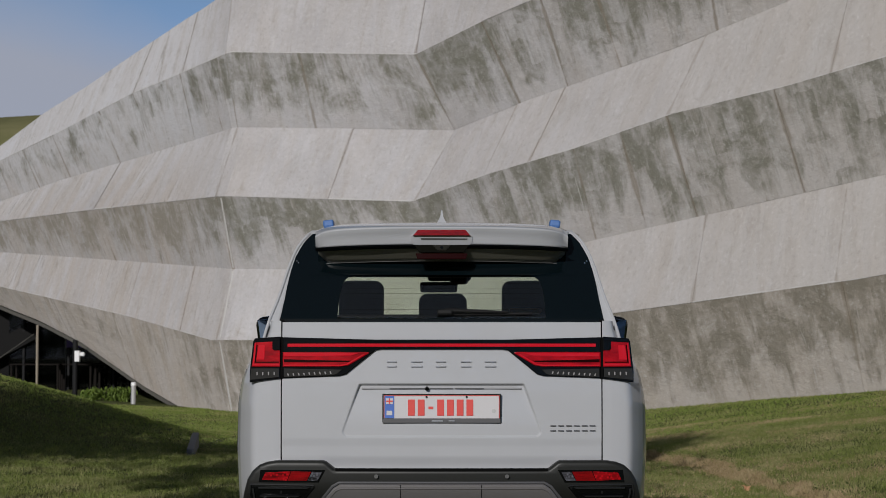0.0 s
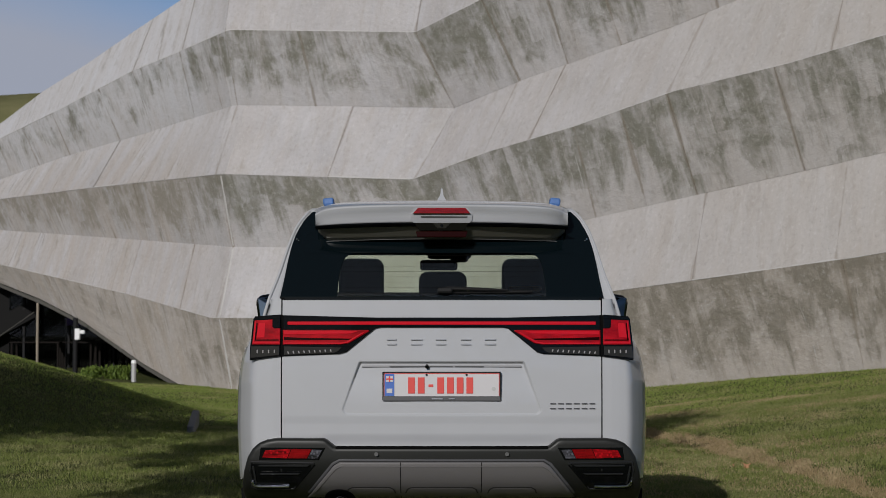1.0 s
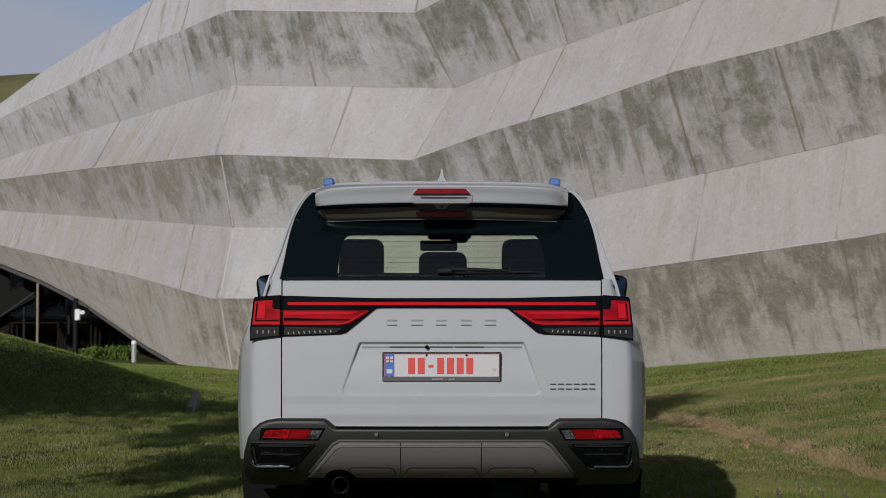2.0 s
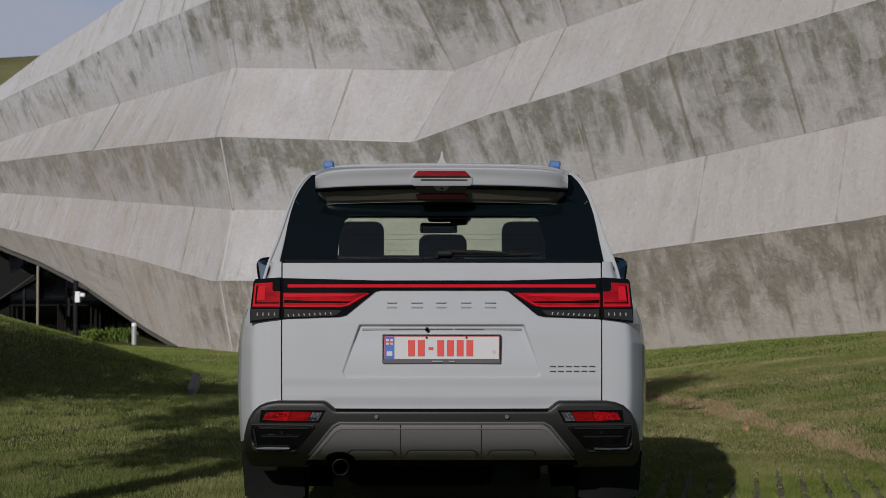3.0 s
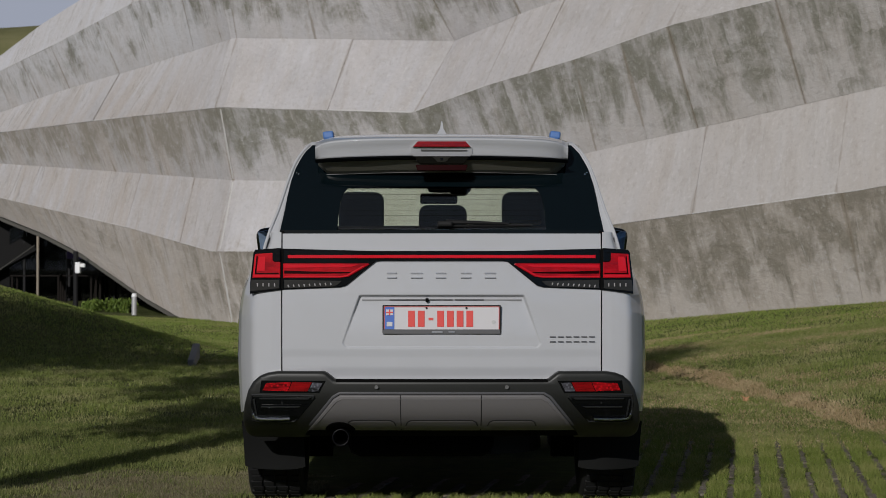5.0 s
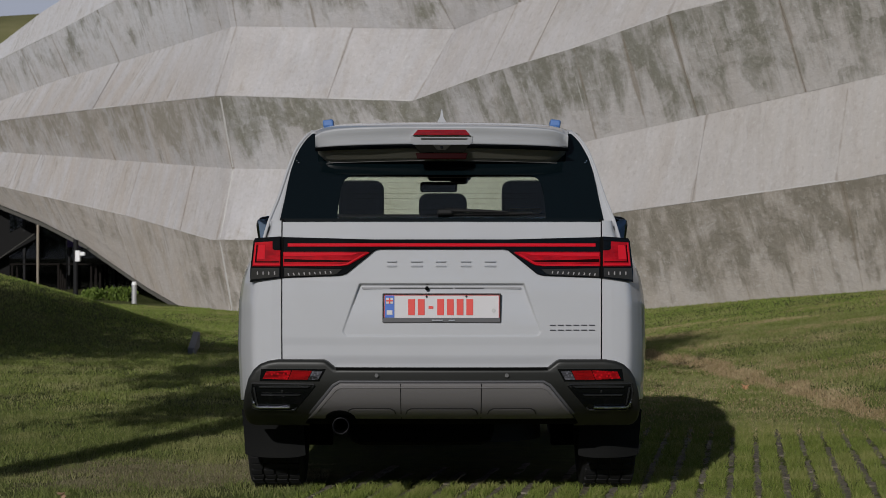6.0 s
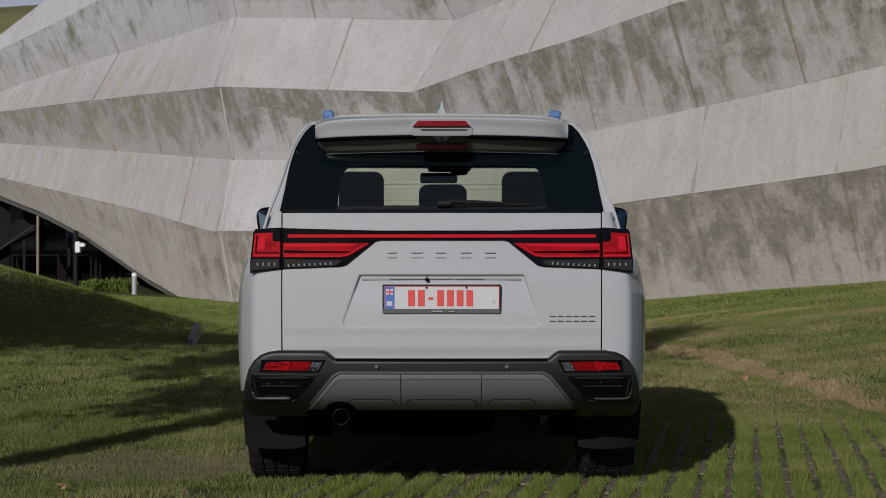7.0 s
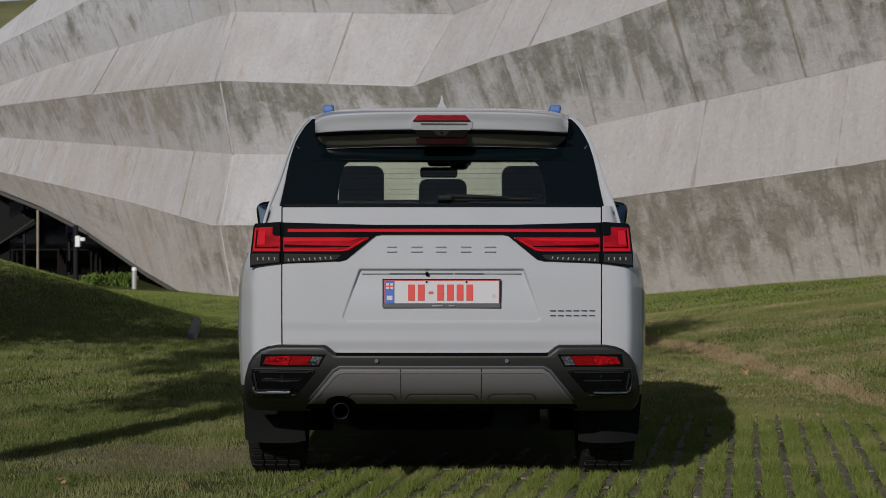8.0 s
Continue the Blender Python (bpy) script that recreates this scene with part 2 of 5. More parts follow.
def paint_white():
    m, n, l, b = material("white_car_paint", 0.6, (0.66, 0.665, 0.67), coat=1.0, spec=0.3)
    g = n.new("ShaderNodeNewGeometry")
    k = noise_node(n, l, g.outputs["Position"], 3.0, 4, 0.6)
    l.new(ramp(n, l, k, [(0.3, (0.392, 0.398, 0.420)), (0.7, (0.410, 0.416, 0.438))]), b.inputs["Base Color"])
    return m


WHITE = paint_white()
BLACK_GLOSS = material("gloss_black", 0.10, (0.003, 0.0034, 0.0038), coat=0.0, spec=0.27)[0]
TRIM = material("matte_black_trim", 0.65, (0.007, 0.007, 0.0075), spec=0.3)[0]
FLAP = material("mud_flap_rubber", 0.8, (0.0055, 0.0057, 0.0055), spec=0.15)[0]
STRIP_GREY = material("lamp_strip_grey", 0.6, (0.085, 0.085, 0.09), spec=0.2)[0]
HEATER = material("heater_wire", 0.9, (0.012, 0.011, 0.009), spec=0.0)[0]
GROOVE = material("shaded_skid_groove", 0.5, (0.035, 0.034, 0.034), spec=0.3)[0]
BAR_GREY = material("lamp_bar_paint", 0.6, (0.27, 0.27, 0.28), spec=0.2)[0]
FRAME_GREY = material("grey_plate_frame", 0.5, (0.07, 0.07, 0.075))[0]
DARK_PLASTIC = material("dark_grey_plastic", 0.45, (0.0125, 0.0130, 0.0118), spec=0.35)[0]
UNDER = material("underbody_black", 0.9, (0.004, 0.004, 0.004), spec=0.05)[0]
SILVER = material("satin_grey_skid_paint", 0.38, (0.165, 0.157, 0.157), metal=0.3)[0]
# both mirror tints hold the dim blue that the glasses reflect
MIRROR = material("sky_tinted_mirror_glass", 0.02, (0.20, 0.27, 0.37), metal=1.0)[0]
MIRROR_DIM = material("dim_mirror_glass", 0.1, (0.07, 0.085, 0.095), metal=0.6)[0]
PIPE = material("dark_exhaust_chrome", 0.45, (0.03, 0.03, 0.032), metal=1.0)[0]
LIP_METAL = material("dark_exhaust_lip", 0.4, (0.012, 0.012, 0.013), metal=1.0)[0]
VENT_EDGE = material("glossy_vent_edge", 0.2, (0.016, 0.017, 0.018), spec=0.6)[0]
SENSOR = material("sensor_grey", 0.5, (0.075, 0.075, 0.075))[0]
CHROME = material("chrome", 0.12, (0.75, 0.75, 0.77), metal=1.0)[0]
# chrome tinted blue for the sky mirrored in the vent strip
VENT_CHROME = material("blue_sky_chrome", 0.15, (0.70, 0.75, 0.85), metal=1.0)[0]
BADGE_DARK = material("dark_badge_metal", 0.3, (0.10, 0.10, 0.11), metal=0.6)[0]
BADGE = material("satin_badge_metal", 0.3, (0.42, 0.43, 0.46), metal=0.8)[0]
RUBBER = material("tyre_rubber", 0.75, (0.009, 0.009, 0.0095), spec=0.3)[0]
ALLOY = material("alloy", 0.3, (0.5, 0.5, 0.52), metal=0.9)[0]
LEATHER = material("black_leather", 0.6, (0.018, 0.017, 0.018), spec=0.25)[0]
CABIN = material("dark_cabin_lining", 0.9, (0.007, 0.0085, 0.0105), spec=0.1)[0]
TAN = material("tan_leather", 0.5, (0.42, 0.22, 0.09))[0]
def lens(name, lo, hi, facet=0.35, tall=60.0):
    m, n, l, b = material(name, 0.16, coat=0.2, spec=0.25)
    g = n.new("ShaderNodeNewGeometry")
    v = n.new("ShaderNodeMapping")
    v.inputs["Scale"].default_value = (9.0, 9.0, tall)
    l.new(g.outputs["Position"], v.inputs["Vector"])
    k = noise_node(n, l, v.outputs["Vector"], 1.0, 3, 0.6)
    c = n.new("ShaderNodeTexVoronoi")
    c.inputs["Scale"].default_value = 160.0 if facet < 0.5 else 75.0
    l.new(g.outputs["Position"], c.inputs["Vector"])
    t = ramp(n, l, k, [(0.35, lo), (0.65, hi)])
    t = mixed(n, l, ramp(n, l, c.outputs["Distance"], [(0.1, facet), (0.5, 0.0)]), t, tuple(min(1.0, 1.5 * x) for x in hi))
    l.new(t, b.inputs["Base Color"])
    return m


RED_LENS = lens("red_lamp_lens", (0.22, 0.002, 0.006), (0.44, 0.004, 0.010), 0.06, 22.0)
RED_DARK = lens("dark_red_lens", (0.13, 0.003, 0.006), (0.27, 0.004, 0.008))
RED_DEEP = material("deep_red_lamp_lens", 0.25, (0.014, 0.001, 0.0012), spec=0.05)[0]
RED_LINE = material("bright_red_lamp_line", 0.15, (0.54, 0.008, 0.018), coat=0.25, spec=0.3)[0]
SMOKE_LENS = material("smoked_clear_lens", 0.15, (0.024, 0.023, 0.021), coat=0.2, spec=0.3)[0]
CLEAR_LENS = lens("clear_reversing_lens", (0.012, 0.012, 0.013), (0.085, 0.085, 0.10), 0.9)
RED_SPARK = lens("faceted_red_reflector", (0.06, 0.001, 0.002), (0.34, 0.004, 0.008), 0.9)
RED_BUMPER = lens("red_bumper_lens", (0.12, 0.002, 0.003), (0.25, 0.003, 0.005), 0.2)
LED = material("led_reflector", 0.25, (0.42, 0.40, 0.40), metal=0.3)[0]
PLATE_WHITE = material("plate_white", 0.4, (0.53, 0.515, 0.53))[0]
PLATE_RED = material("plate_red", 0.45, (0.62, 0.055, 0.045))[0]
PLATE_BLUE = material("plate_blue", 0.45, (0.05, 0.13, 0.45))[0]
BLUE_TAPE = material("blue_protective_tape", 0.45, (0.06, 0.145, 0.36))[0]
# even brown stands for the ground mirrored in the spoiler's underside
MIRRORED_GROUND = material("spoiler_underside", 0.32, (0.165, 0.156, 0.128), spec=0.5)[0]
GLASS_BAND = material("dark_glass_band", 0.03, (0.0022, 0.0048, 0.0062), spec=0.42)[0]
# plastic darkened to hold the spoiler's shade on the camera panel
CAMERA_PANEL = material("shaded_camera_panel", 0.3, (0.008, 0.0078, 0.0066), spec=0.15)[0]
SHIELD_GREY = material("camera_shield_grey", 0.4, (0.035, 0.034, 0.03), metal=0.3)[0]
GREY_METAL = material("galvanised_post", 0.5, (0.42, 0.42, 0.42), metal=0.4)[0]
DARK_POST = material("dark_post_paint", 0.6, (0.012, 0.012, 0.013), spec=0.15)[0]
POST_TAN = material("tan_post_paint", 0.7, (0.26, 0.22, 0.17))[0]
WHITE_PLASTIC = material("white_plastic", 0.4, (0.75, 0.75, 0.76))[0]
# lobby wall, table and rail colours hold the overhang's deep shade
INTERIOR = material("shaded_lobby_wall", 0.9, (0.012, 0.0118, 0.0118), spec=0.1)[0]
PURPLE = material("purple_panel", 0.6, (0.06, 0.035, 0.16))[0]
TABLE = material("shaded_table_wood", 0.85, (0.012, 0.010, 0.009), spec=0.1)[0]
RAIL_PAINT = material("shaded_rail_paint", 0.7, (0.035, 0.033, 0.028))[0]
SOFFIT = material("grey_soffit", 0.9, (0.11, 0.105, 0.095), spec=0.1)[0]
KERB = material("granite_edging", 0.75, (0.15, 0.15, 0.16))[0]


def glass(name, tint, gloss=None):
    m = bpy.data.materials.new(name)
    m.use_nodes = True
    n, l = m.node_tree.nodes, m.node_tree.links
    n.clear()
    t = n.new("ShaderNodeBsdfTransparent")
    t.inputs["Color"].default_value = (*tint, 1)
    g = n.new("ShaderNodeBsdfGlossy")
    g.inputs["Roughness"].default_value = 0.02
    fr = n.new("ShaderNodeFresnel")
    fr.inputs["IOR"].default_value = 1.45
    x = n.new("ShaderNodeMixShader")
    o = n.new("ShaderNodeOutputMaterial")
    if gloss is None:
        l.new(fr.outputs["Fac"], x.inputs["Fac"])
    else:
        x.inputs["Fac"].default_value = gloss
    l.new(t.outputs["BSDF"], x.inputs[1])
    l.new(g.outputs["BSDF"], x.inputs[2])
    l.new(x.outputs["Shader"], o.inputs["Surface"])
    return m


REAR_GLASS = glass("tinted_rear_glass", (0.93, 0.96, 0.89), 0.10)
WIND_GLASS = glass("windscreen_glass", (0.93, 0.96, 0.91), 0.04)
PRIVACY = glass("privacy_glass", (0.012, 0.013, 0.014), 0.05)
LOBBY_GLASS = glass("lobby_glass", (0.35, 0.38, 0.38))


# ---- mesh helpers ----
def part(name, bm, mat, parent=None, label="", smooth=False):
    me = bpy.data.meshes.new(name)
    bm.normal_update()
    bm.to_mesh(me)
    bm.free()
    me.materials.append(mat)
    if smooth:
        me.polygons.foreach_set("use_smooth", [True] * len(me.polygons))
    if smooth == "crisp":
        me.set_sharp_from_angle(angle=0.6)
    ob = new(name, me)
    ob.parent = parent
    if label:
        ob["label"] = label
    return ob


def raw(name, verts, faces, mat, parent=None, smooth=False):
    me = bpy.data.meshes.new(name)
    me.from_pydata(verts, [], faces)
    me.materials.append(mat)
    if smooth:
        me.polygons.foreach_set("use_smooth", [True] * len(me.polygons))
    ob = new(name, me)
    ob.parent = parent
    return ob


def bevel(bm, w, seg=2):
    bmesh.ops.bevel(bm, geom=bm.edges[:], offset=w, segments=seg, profile=0.5, affect="EDGES", clamp_overlap=True)


def box(c, s, w=0.0, rot=None, seg=2, bm=None):
    out = bmesh.new()
    bmesh.ops.create_cube(out, size=1.0)
    for v in out.verts:
        v.co = Vector((v.co.x * s[0], v.co.y * s[1], v.co.z * s[2]))
    if w:
        bevel(out, w, seg)
    m = Matrix.Translation(c) @ (rot if rot else Matrix())
    bmesh.ops.transform(out, matrix=m, verts=out.verts)
    return out


def rod(a, b, r0, r1=None, seg=12):
    a, b = Vector(a), Vector(b)
    bm = bmesh.new()
    q = (b - a).to_track_quat("Z", "Y").to_matrix().to_4x4()
    bmesh.ops.create_cone(bm, cap_ends=True, segments=seg, radius1=r0, radius2=r0 if r1 is None else r1,
                          depth=(b - a).length, matrix=Matrix.Translation((a + b) / 2) @ q)
    return bm


def grid(nu, nv, fn, thick=0.0, flip=False):
    """A sheet from fn(i/nu, j/nv); given a thickness it becomes a closed slab, away from its normal."""
    bm = bmesh.new()
    vs = [[bm.verts.new(fn(i / nu, j / nv)) for j in range(nv + 1)] for i in range(nu + 1)]
    for i in range(nu):
        for j in range(nv):
            bm.faces.new((vs[i][j], vs[i + 1][j], vs[i + 1][j + 1], vs[i][j + 1]))
    if flip:
        bmesh.ops.reverse_faces(bm, faces=bm.faces[:])
    bm.normal_update()
    if thick:
        bmesh.ops.solidify(bm, geom=bm.faces[:], thickness=thick)
    return bm


def join(target, other):
    me = bpy.data.meshes.new("tmp")
    other.to_mesh(me)
    other.free()
    target.from_mesh(me)
    bpy.data.meshes.remove(me)
    return target


def sstep(a, b, x):
    t = min(1.0, max(0.0, (x - a) / (b - a)))
    return t * t * (3 - 2 * t)


def lerp_line(pts, x):
    if x <= pts[0][0]:
        return pts[0][1]
    for (x0, y0), (x1, y1) in zip(pts, pts[1:]):
        if x <= x1:
            return y0 + (y1 - y0) * (x - x0) / (x1 - x0)
    return pts[-1][1]


# ---- ground ----
BANK_FOOT = [(13.0, 3.13), (13.6, 3.1), (15.6, 3.0), (18.5, 2.77), (20.6, 2.72), (22.0, 2.3), (30.0, 1.45), (40.0, 0.5)]


def bank_foot(y):
    return lerp_line(BANK_FOOT, y)


def ground_z(x, y):
    foot = bank_foot(y)
    right = max(0.0, x - foot)
    z = 0.135 * right * sstep(8.0, 17.0, y) if right < 9 else 0.135 * 9 * sstep(8.0, 17.0, y)
    z += 0.06 * sstep(-0.05, 0.2, right) * sstep(12.0, 14.5, y) * (1 - sstep(21.5, 26.0, y)) if right > 0 else 0.0
    rise = min(4.2, max(0.0, -3.15 - x))
    z += (0.315 * rise - 0.004 * rise * rise - 0.02 * min(1.0, rise)) * sstep(22.3, 27.2, y) * (1 - sstep(27.4, 32.0, y))
    z += 0.048 * min(6.0, max(0.0, -3.6 - x)) * sstep(31.0, 38.0, y)
    z += 0.08 * sstep(34, 38, y)
    z += 0.015 * noise.noise((x * 0.9, y * 0.9, 0)) * sstep(11, 14, y) + 0.05 * noise.noise((x * 0.25, y * 0.2, 3)) * sstep(17, 24, y)
    return z


def path_line(x, y):
    """1 along the trodden line at the bank's foot."""
    if y < 12.5 or y > 26:
        return 0.0
    d = x - bank_foot(y)
    return max(0.0, 1.0 - abs(d - 0.06 - 0.13 * noise.noise((x * 2, y * 2, 4))) / (0.11 + 0.08 * noise.noise((x, y, 7))))


def worn_mask(x, y):
    r = math.hypot((x + 1.45) / 0.95, (y - 10.45) / 0.80) + 0.5 * noise.noise((x * 1.8, y * 1.8, 21)) + 0.3 * noise.noise((x * 6, y * 6, 22))
    return sstep(1.05, 0.55, r)


def build_ground():
    xs = sorted(set([-400, -200, -100, -60, -40, -30, -24, -20, -17] + [round(-15 + 0.25 * i, 2) for i in range(48)] + [round(-3.0 + 0.08 * i, 2) for i in range(94)] + [round(4.5 + 0.25 * i, 2) for i in range(43)]
                    + [17, 20, 24, 30, 40, 60, 100, 200, 400]))
    ys = sorted(set([-400, -150, -60, -30, -15, -8, -4, 0, 3, 6] + [round(7 + 0.125 * i, 3) for i in range(161)] + [round(27 + 0.25 * i, 2) for i in range(80)]
                    + [48, 50, 54, 60, 70, 90, 130, 200, 400, 900]))
    verts = [(x, y, ground_z(x, y)) for x in xs for y in ys]
    k = len(ys)
    faces = [(i * k + j, (i + 1) * k + j, (i + 1) * k + j + 1, i * k + j + 1) for i in range(len(xs) - 1) for j in range(k - 1)]
    ob = raw("ground", verts, faces, TURF, smooth=True)
    ob.data.attributes.new("bare", "FLOAT", "POINT").data.foreach_set("value", [max(path_line(x, y), 0.7 * worn_mask(x, y) if y < 12 else 0.0) for x, y, _ in verts])
    return tagged(ob, "uneven lawn of short green and yellowing grass",
                  "lawn", kind="structure")


build_ground()

# ---- faceted concrete building ----
CREST_PLAN = [(-14.72, 54.15), (-11.33, 49.65), (-4.4, 39.17), (-0.52, 36.65), (7.3, 27.4), (16.0, 17.1)]
VALLEY_PLAN = [(-14.91, 54.85), (-11.49, 50.35), (-4.33, 39.8), (0.22, 36.68), (7.49, 28.1), (16.2, 17.8)]
ROOF_EDGE = [(-14.88, 5.81), (-11.48, 6.70), (-9.89, 7.25), (-8.39, 7.63), (-6.99, 8.05), (-5.53, 8.47), (-4.76, 8.66), (-2.53, 9.65), (-0.54, 10.47), (3.14, 11.46), (7.60, 11.81)]
CREST_A = [(-14.70, 5.60), (-11.33, 6.24), (-9.18, 6.60), (-6.88, 7.05), (-5.59, 7.19), (-4.27, 7.36), (-0.52, 6.93), (0.79, 7.33), (1.68, 7.54), (3.92, 8.00), (7.37, 8.44)]
VALLEY_A = [(-14.88, 4.81), (-11.48, 5.24), (-9.31, 5.50), (-6.47, 5.71), (-4.21, 5.91), (0.22, 5.50), (1.41, 5.82), (3.91, 6.37), (5.72, 6.88), (7.54, 7.29)]
CREST_B = [(-14.69, 4.76), (-11.31, 4.69), (-7.89, 4.60), (-4.62, 4.47), (-0.60, 4.14), (0.78, 4.50), (2.24, 4.78), (3.74, 5.16), (5.29, 5.36), (6.56, 5.60), (7.33, 5.77)]
VALLEY_B = [(-14.87, 4.34), (-11.46, 3.94), (-7.64, 3.45), (-4.32, 3.01), (-0.26, 2.85), (2.56, 3.22), (4.39, 3.54), (5.55, 3.74), (6.70, 3.94), (7.49, 4.07)]
CREST_C = [(-14.68, 3.75), (-11.29, 3.03), (-9.32, 2.62), (-7.00, 2.13), (-4.71, 1.56), (-0.47, 1.51), (1.18, 1.70), (2.95, 1.95), (4.44, 2.13), (6.09, 2.34), (7.28, 2.54)]
FOOT_LINE = [(-14.87, 3.82), (-11.44, 2.58), (-9.94, 2.12), (-8.52, 1.57), (-6.59, 0.57), (-5.63, 0.16), (-4.36, 0.00), (-0.53, 0.03), (3.49, 0.30), (4.99, 0.52), (6.65, 0.70), (7.44, 0.80)]
# stations along the wall, at the crests and at the valleys that belong to them
STATION_CREST = (-14.7, -11.3, -4.5, -0.55, 6.8, 15.8)
STATION_VALLEY = (-14.4, -10.9, -4.28, 0.22, 7.49, 16.2)


def wall_point(line, valley, s, back=0.0):
    """The point of a fold line at station s, moved back into the wall."""
    x = s if not valley else lerp_line(list(zip(STATION_CREST, STATION_VALLEY)), s)
    y = lerp_line(VALLEY_PLAN if valley else CREST_PLAN, x)
    return Vector((x + 0.74 * back, y + 0.67 * back, lerp_line(line, x)))


# joints of each band of wall, from the ridge down: place along its upper and its lower fold
JOINTS = {
    0: [(-6.41, -6.87), (-5.97, -6.15), (-5.21, -5.5), (-4.33, -4.4), (0.12, -0.52), (1.99, 0.7), (3.79, 2.66), (9.6, 9.9)],
    1: [(-10.47, -10.0), (-9.42, -8.93), (-7.89, -7.35), (-6.87, -6.41), (-5.56, -5.26), (-4.92, -4.55), (-4.4, -4.21), (-2.83, -2.52),
        (-0.52, 0.22), (0.7, 1.4), (1.7, 2.21), (2.52, 3.07), (4.16, 4.49), (5.51, 5.78), (9.6, 9.9)],
    2: [(-8.83, -9.43), (-7.35, -8.03), (-6.41, -7.34), (-4.21, -4.62), (-1.76, -2.24), (0.22, -0.54), (1.35, 0.73), (2.17, 1.51), (4.33, 3.66), (6.27, 5.83), (9.6, 9.9)],
    3: [(-7.95, -7.46), (-6.84, -6.47), (-4.62, -4.29), (-0.54, 0.17), (2.24, 2.66), (2.97, 3.45), (3.66, 4.19), (5.12, 5.64), (9.6, 9.9)],
    4: [(-6.71, -7.02), (-5.24, -5.51), (-4.29, -4.59), (0.0, -0.47), (4.31, 4.0), (6.17, 5.86), (9.6, 9.9)],
    5: [(-7.39, -6.84), (-4.62, -4.27), (-0.47, -0.4), (4.39, 4.91), (5.94, 6.35), (9.6, 9.9)],
}
OPEN_JOINTS = {(-6.41, -6.87), (-5.21, -5.5), (-6.87, -6.41), (-7.89, -7.35), (-9.42, -8.93), (-0.52, 0.22), (0.7, 1.4), (1.7, 2.21), (0.12, -0.52), (3.66, 4.19), (5.12, 5.64)}


def fold_point(line, valley, x, back=0.0):
    """The point of a fold line at x, moved back into the wall."""
    y = lerp_line(VALLEY_PLAN if valley else CREST_PLAN, x)
    return Vector((x + 0.74 * back, y + 0.67 * back, lerp_line(line, x)))


def wall_panel(up, uv, low, lv, left, right, gaps, out, mat, parent, along):
    """One cast panel between two joints; it carries its run, fall and nearness to a joint for the weathering."""
    (ua, la), (ub, lb) = left, right
    wide = max(0.2, (fold_point(up, uv, ub) - fold_point(up, uv, ua)).length)
    marks = {0.0, 1.0, min(0.4, 0.03 / wide), min(0.45, 0.16 / wide), 1 - min(0.4, 0.03 / wide), 1 - min(0.45, 0.16 / wide)} | {i / 5 for i in range(1, 5)}
    marks |= {(p[0] - ua) / (ub - ua) for p in up if ua < p[0] < ub} | {(p[0] - la) / (lb - la) for p in low if la < p[0] < lb}
    marks |= {(p[0] - ua) / (ub - ua) for p in (VALLEY_PLAN if uv else CREST_PLAN) if ua < p[0] < ub}
    marks |= {(p[0] - la) / (lb - la) for p in (VALLEY_PLAN if lv else CREST_PLAN) if la < p[0] < lb}
    verts, faces, runs, downs, falls, joints = [], [], [], [], [], []
    rows = 4
    marks = sorted(marks)
    for f in marks:
        g = gaps[0] / wide + f * (1 - (gaps[0] + gaps[1]) / wide)
        p, q = fold_point(up, uv, ua + (ub - ua) * g, out), fold_point(low, lv, la + (lb - la) * g, out)
        for j in range(rows + 1):
            verts.append(p.lerp(q, j / rows))
            downs.append((q - p).length * j / rows)
            falls.append(j / rows)
        verts += [q + Vector((0.15, 0.13, 0)), p + Vector((0.15, 0.13, 0))]
        downs += [(q - p).length, 0.0]
        falls += [1.0, 0.0]
        near = min(f, 1 - f) * wide
        runs += [along + g * wide] * (rows + 3)
        joints += [max(0.0, 1 - near / 0.16)] * (rows + 3)
    k = rows + 3
    for i in range(len(marks) - 1):
        for e in range(k):
            f = (e + 1) % k
            faces.append((i * k + e, i * k + f, (i + 1) * k + f, (i + 1) * k + e))
    faces += [tuple(reversed(range(k))), tuple((len(marks) - 1) * k + e for e in range(k))]
    panel = raw("wall_panel", verts, faces, mat, parent)
    for name, values in (("along", runs), ("down", downs), ("fall", falls), ("joint", joints)):
        panel.data.attributes.new(name, "FLOAT", "POINT").data.foreach_set("value", values)
    return along + wide


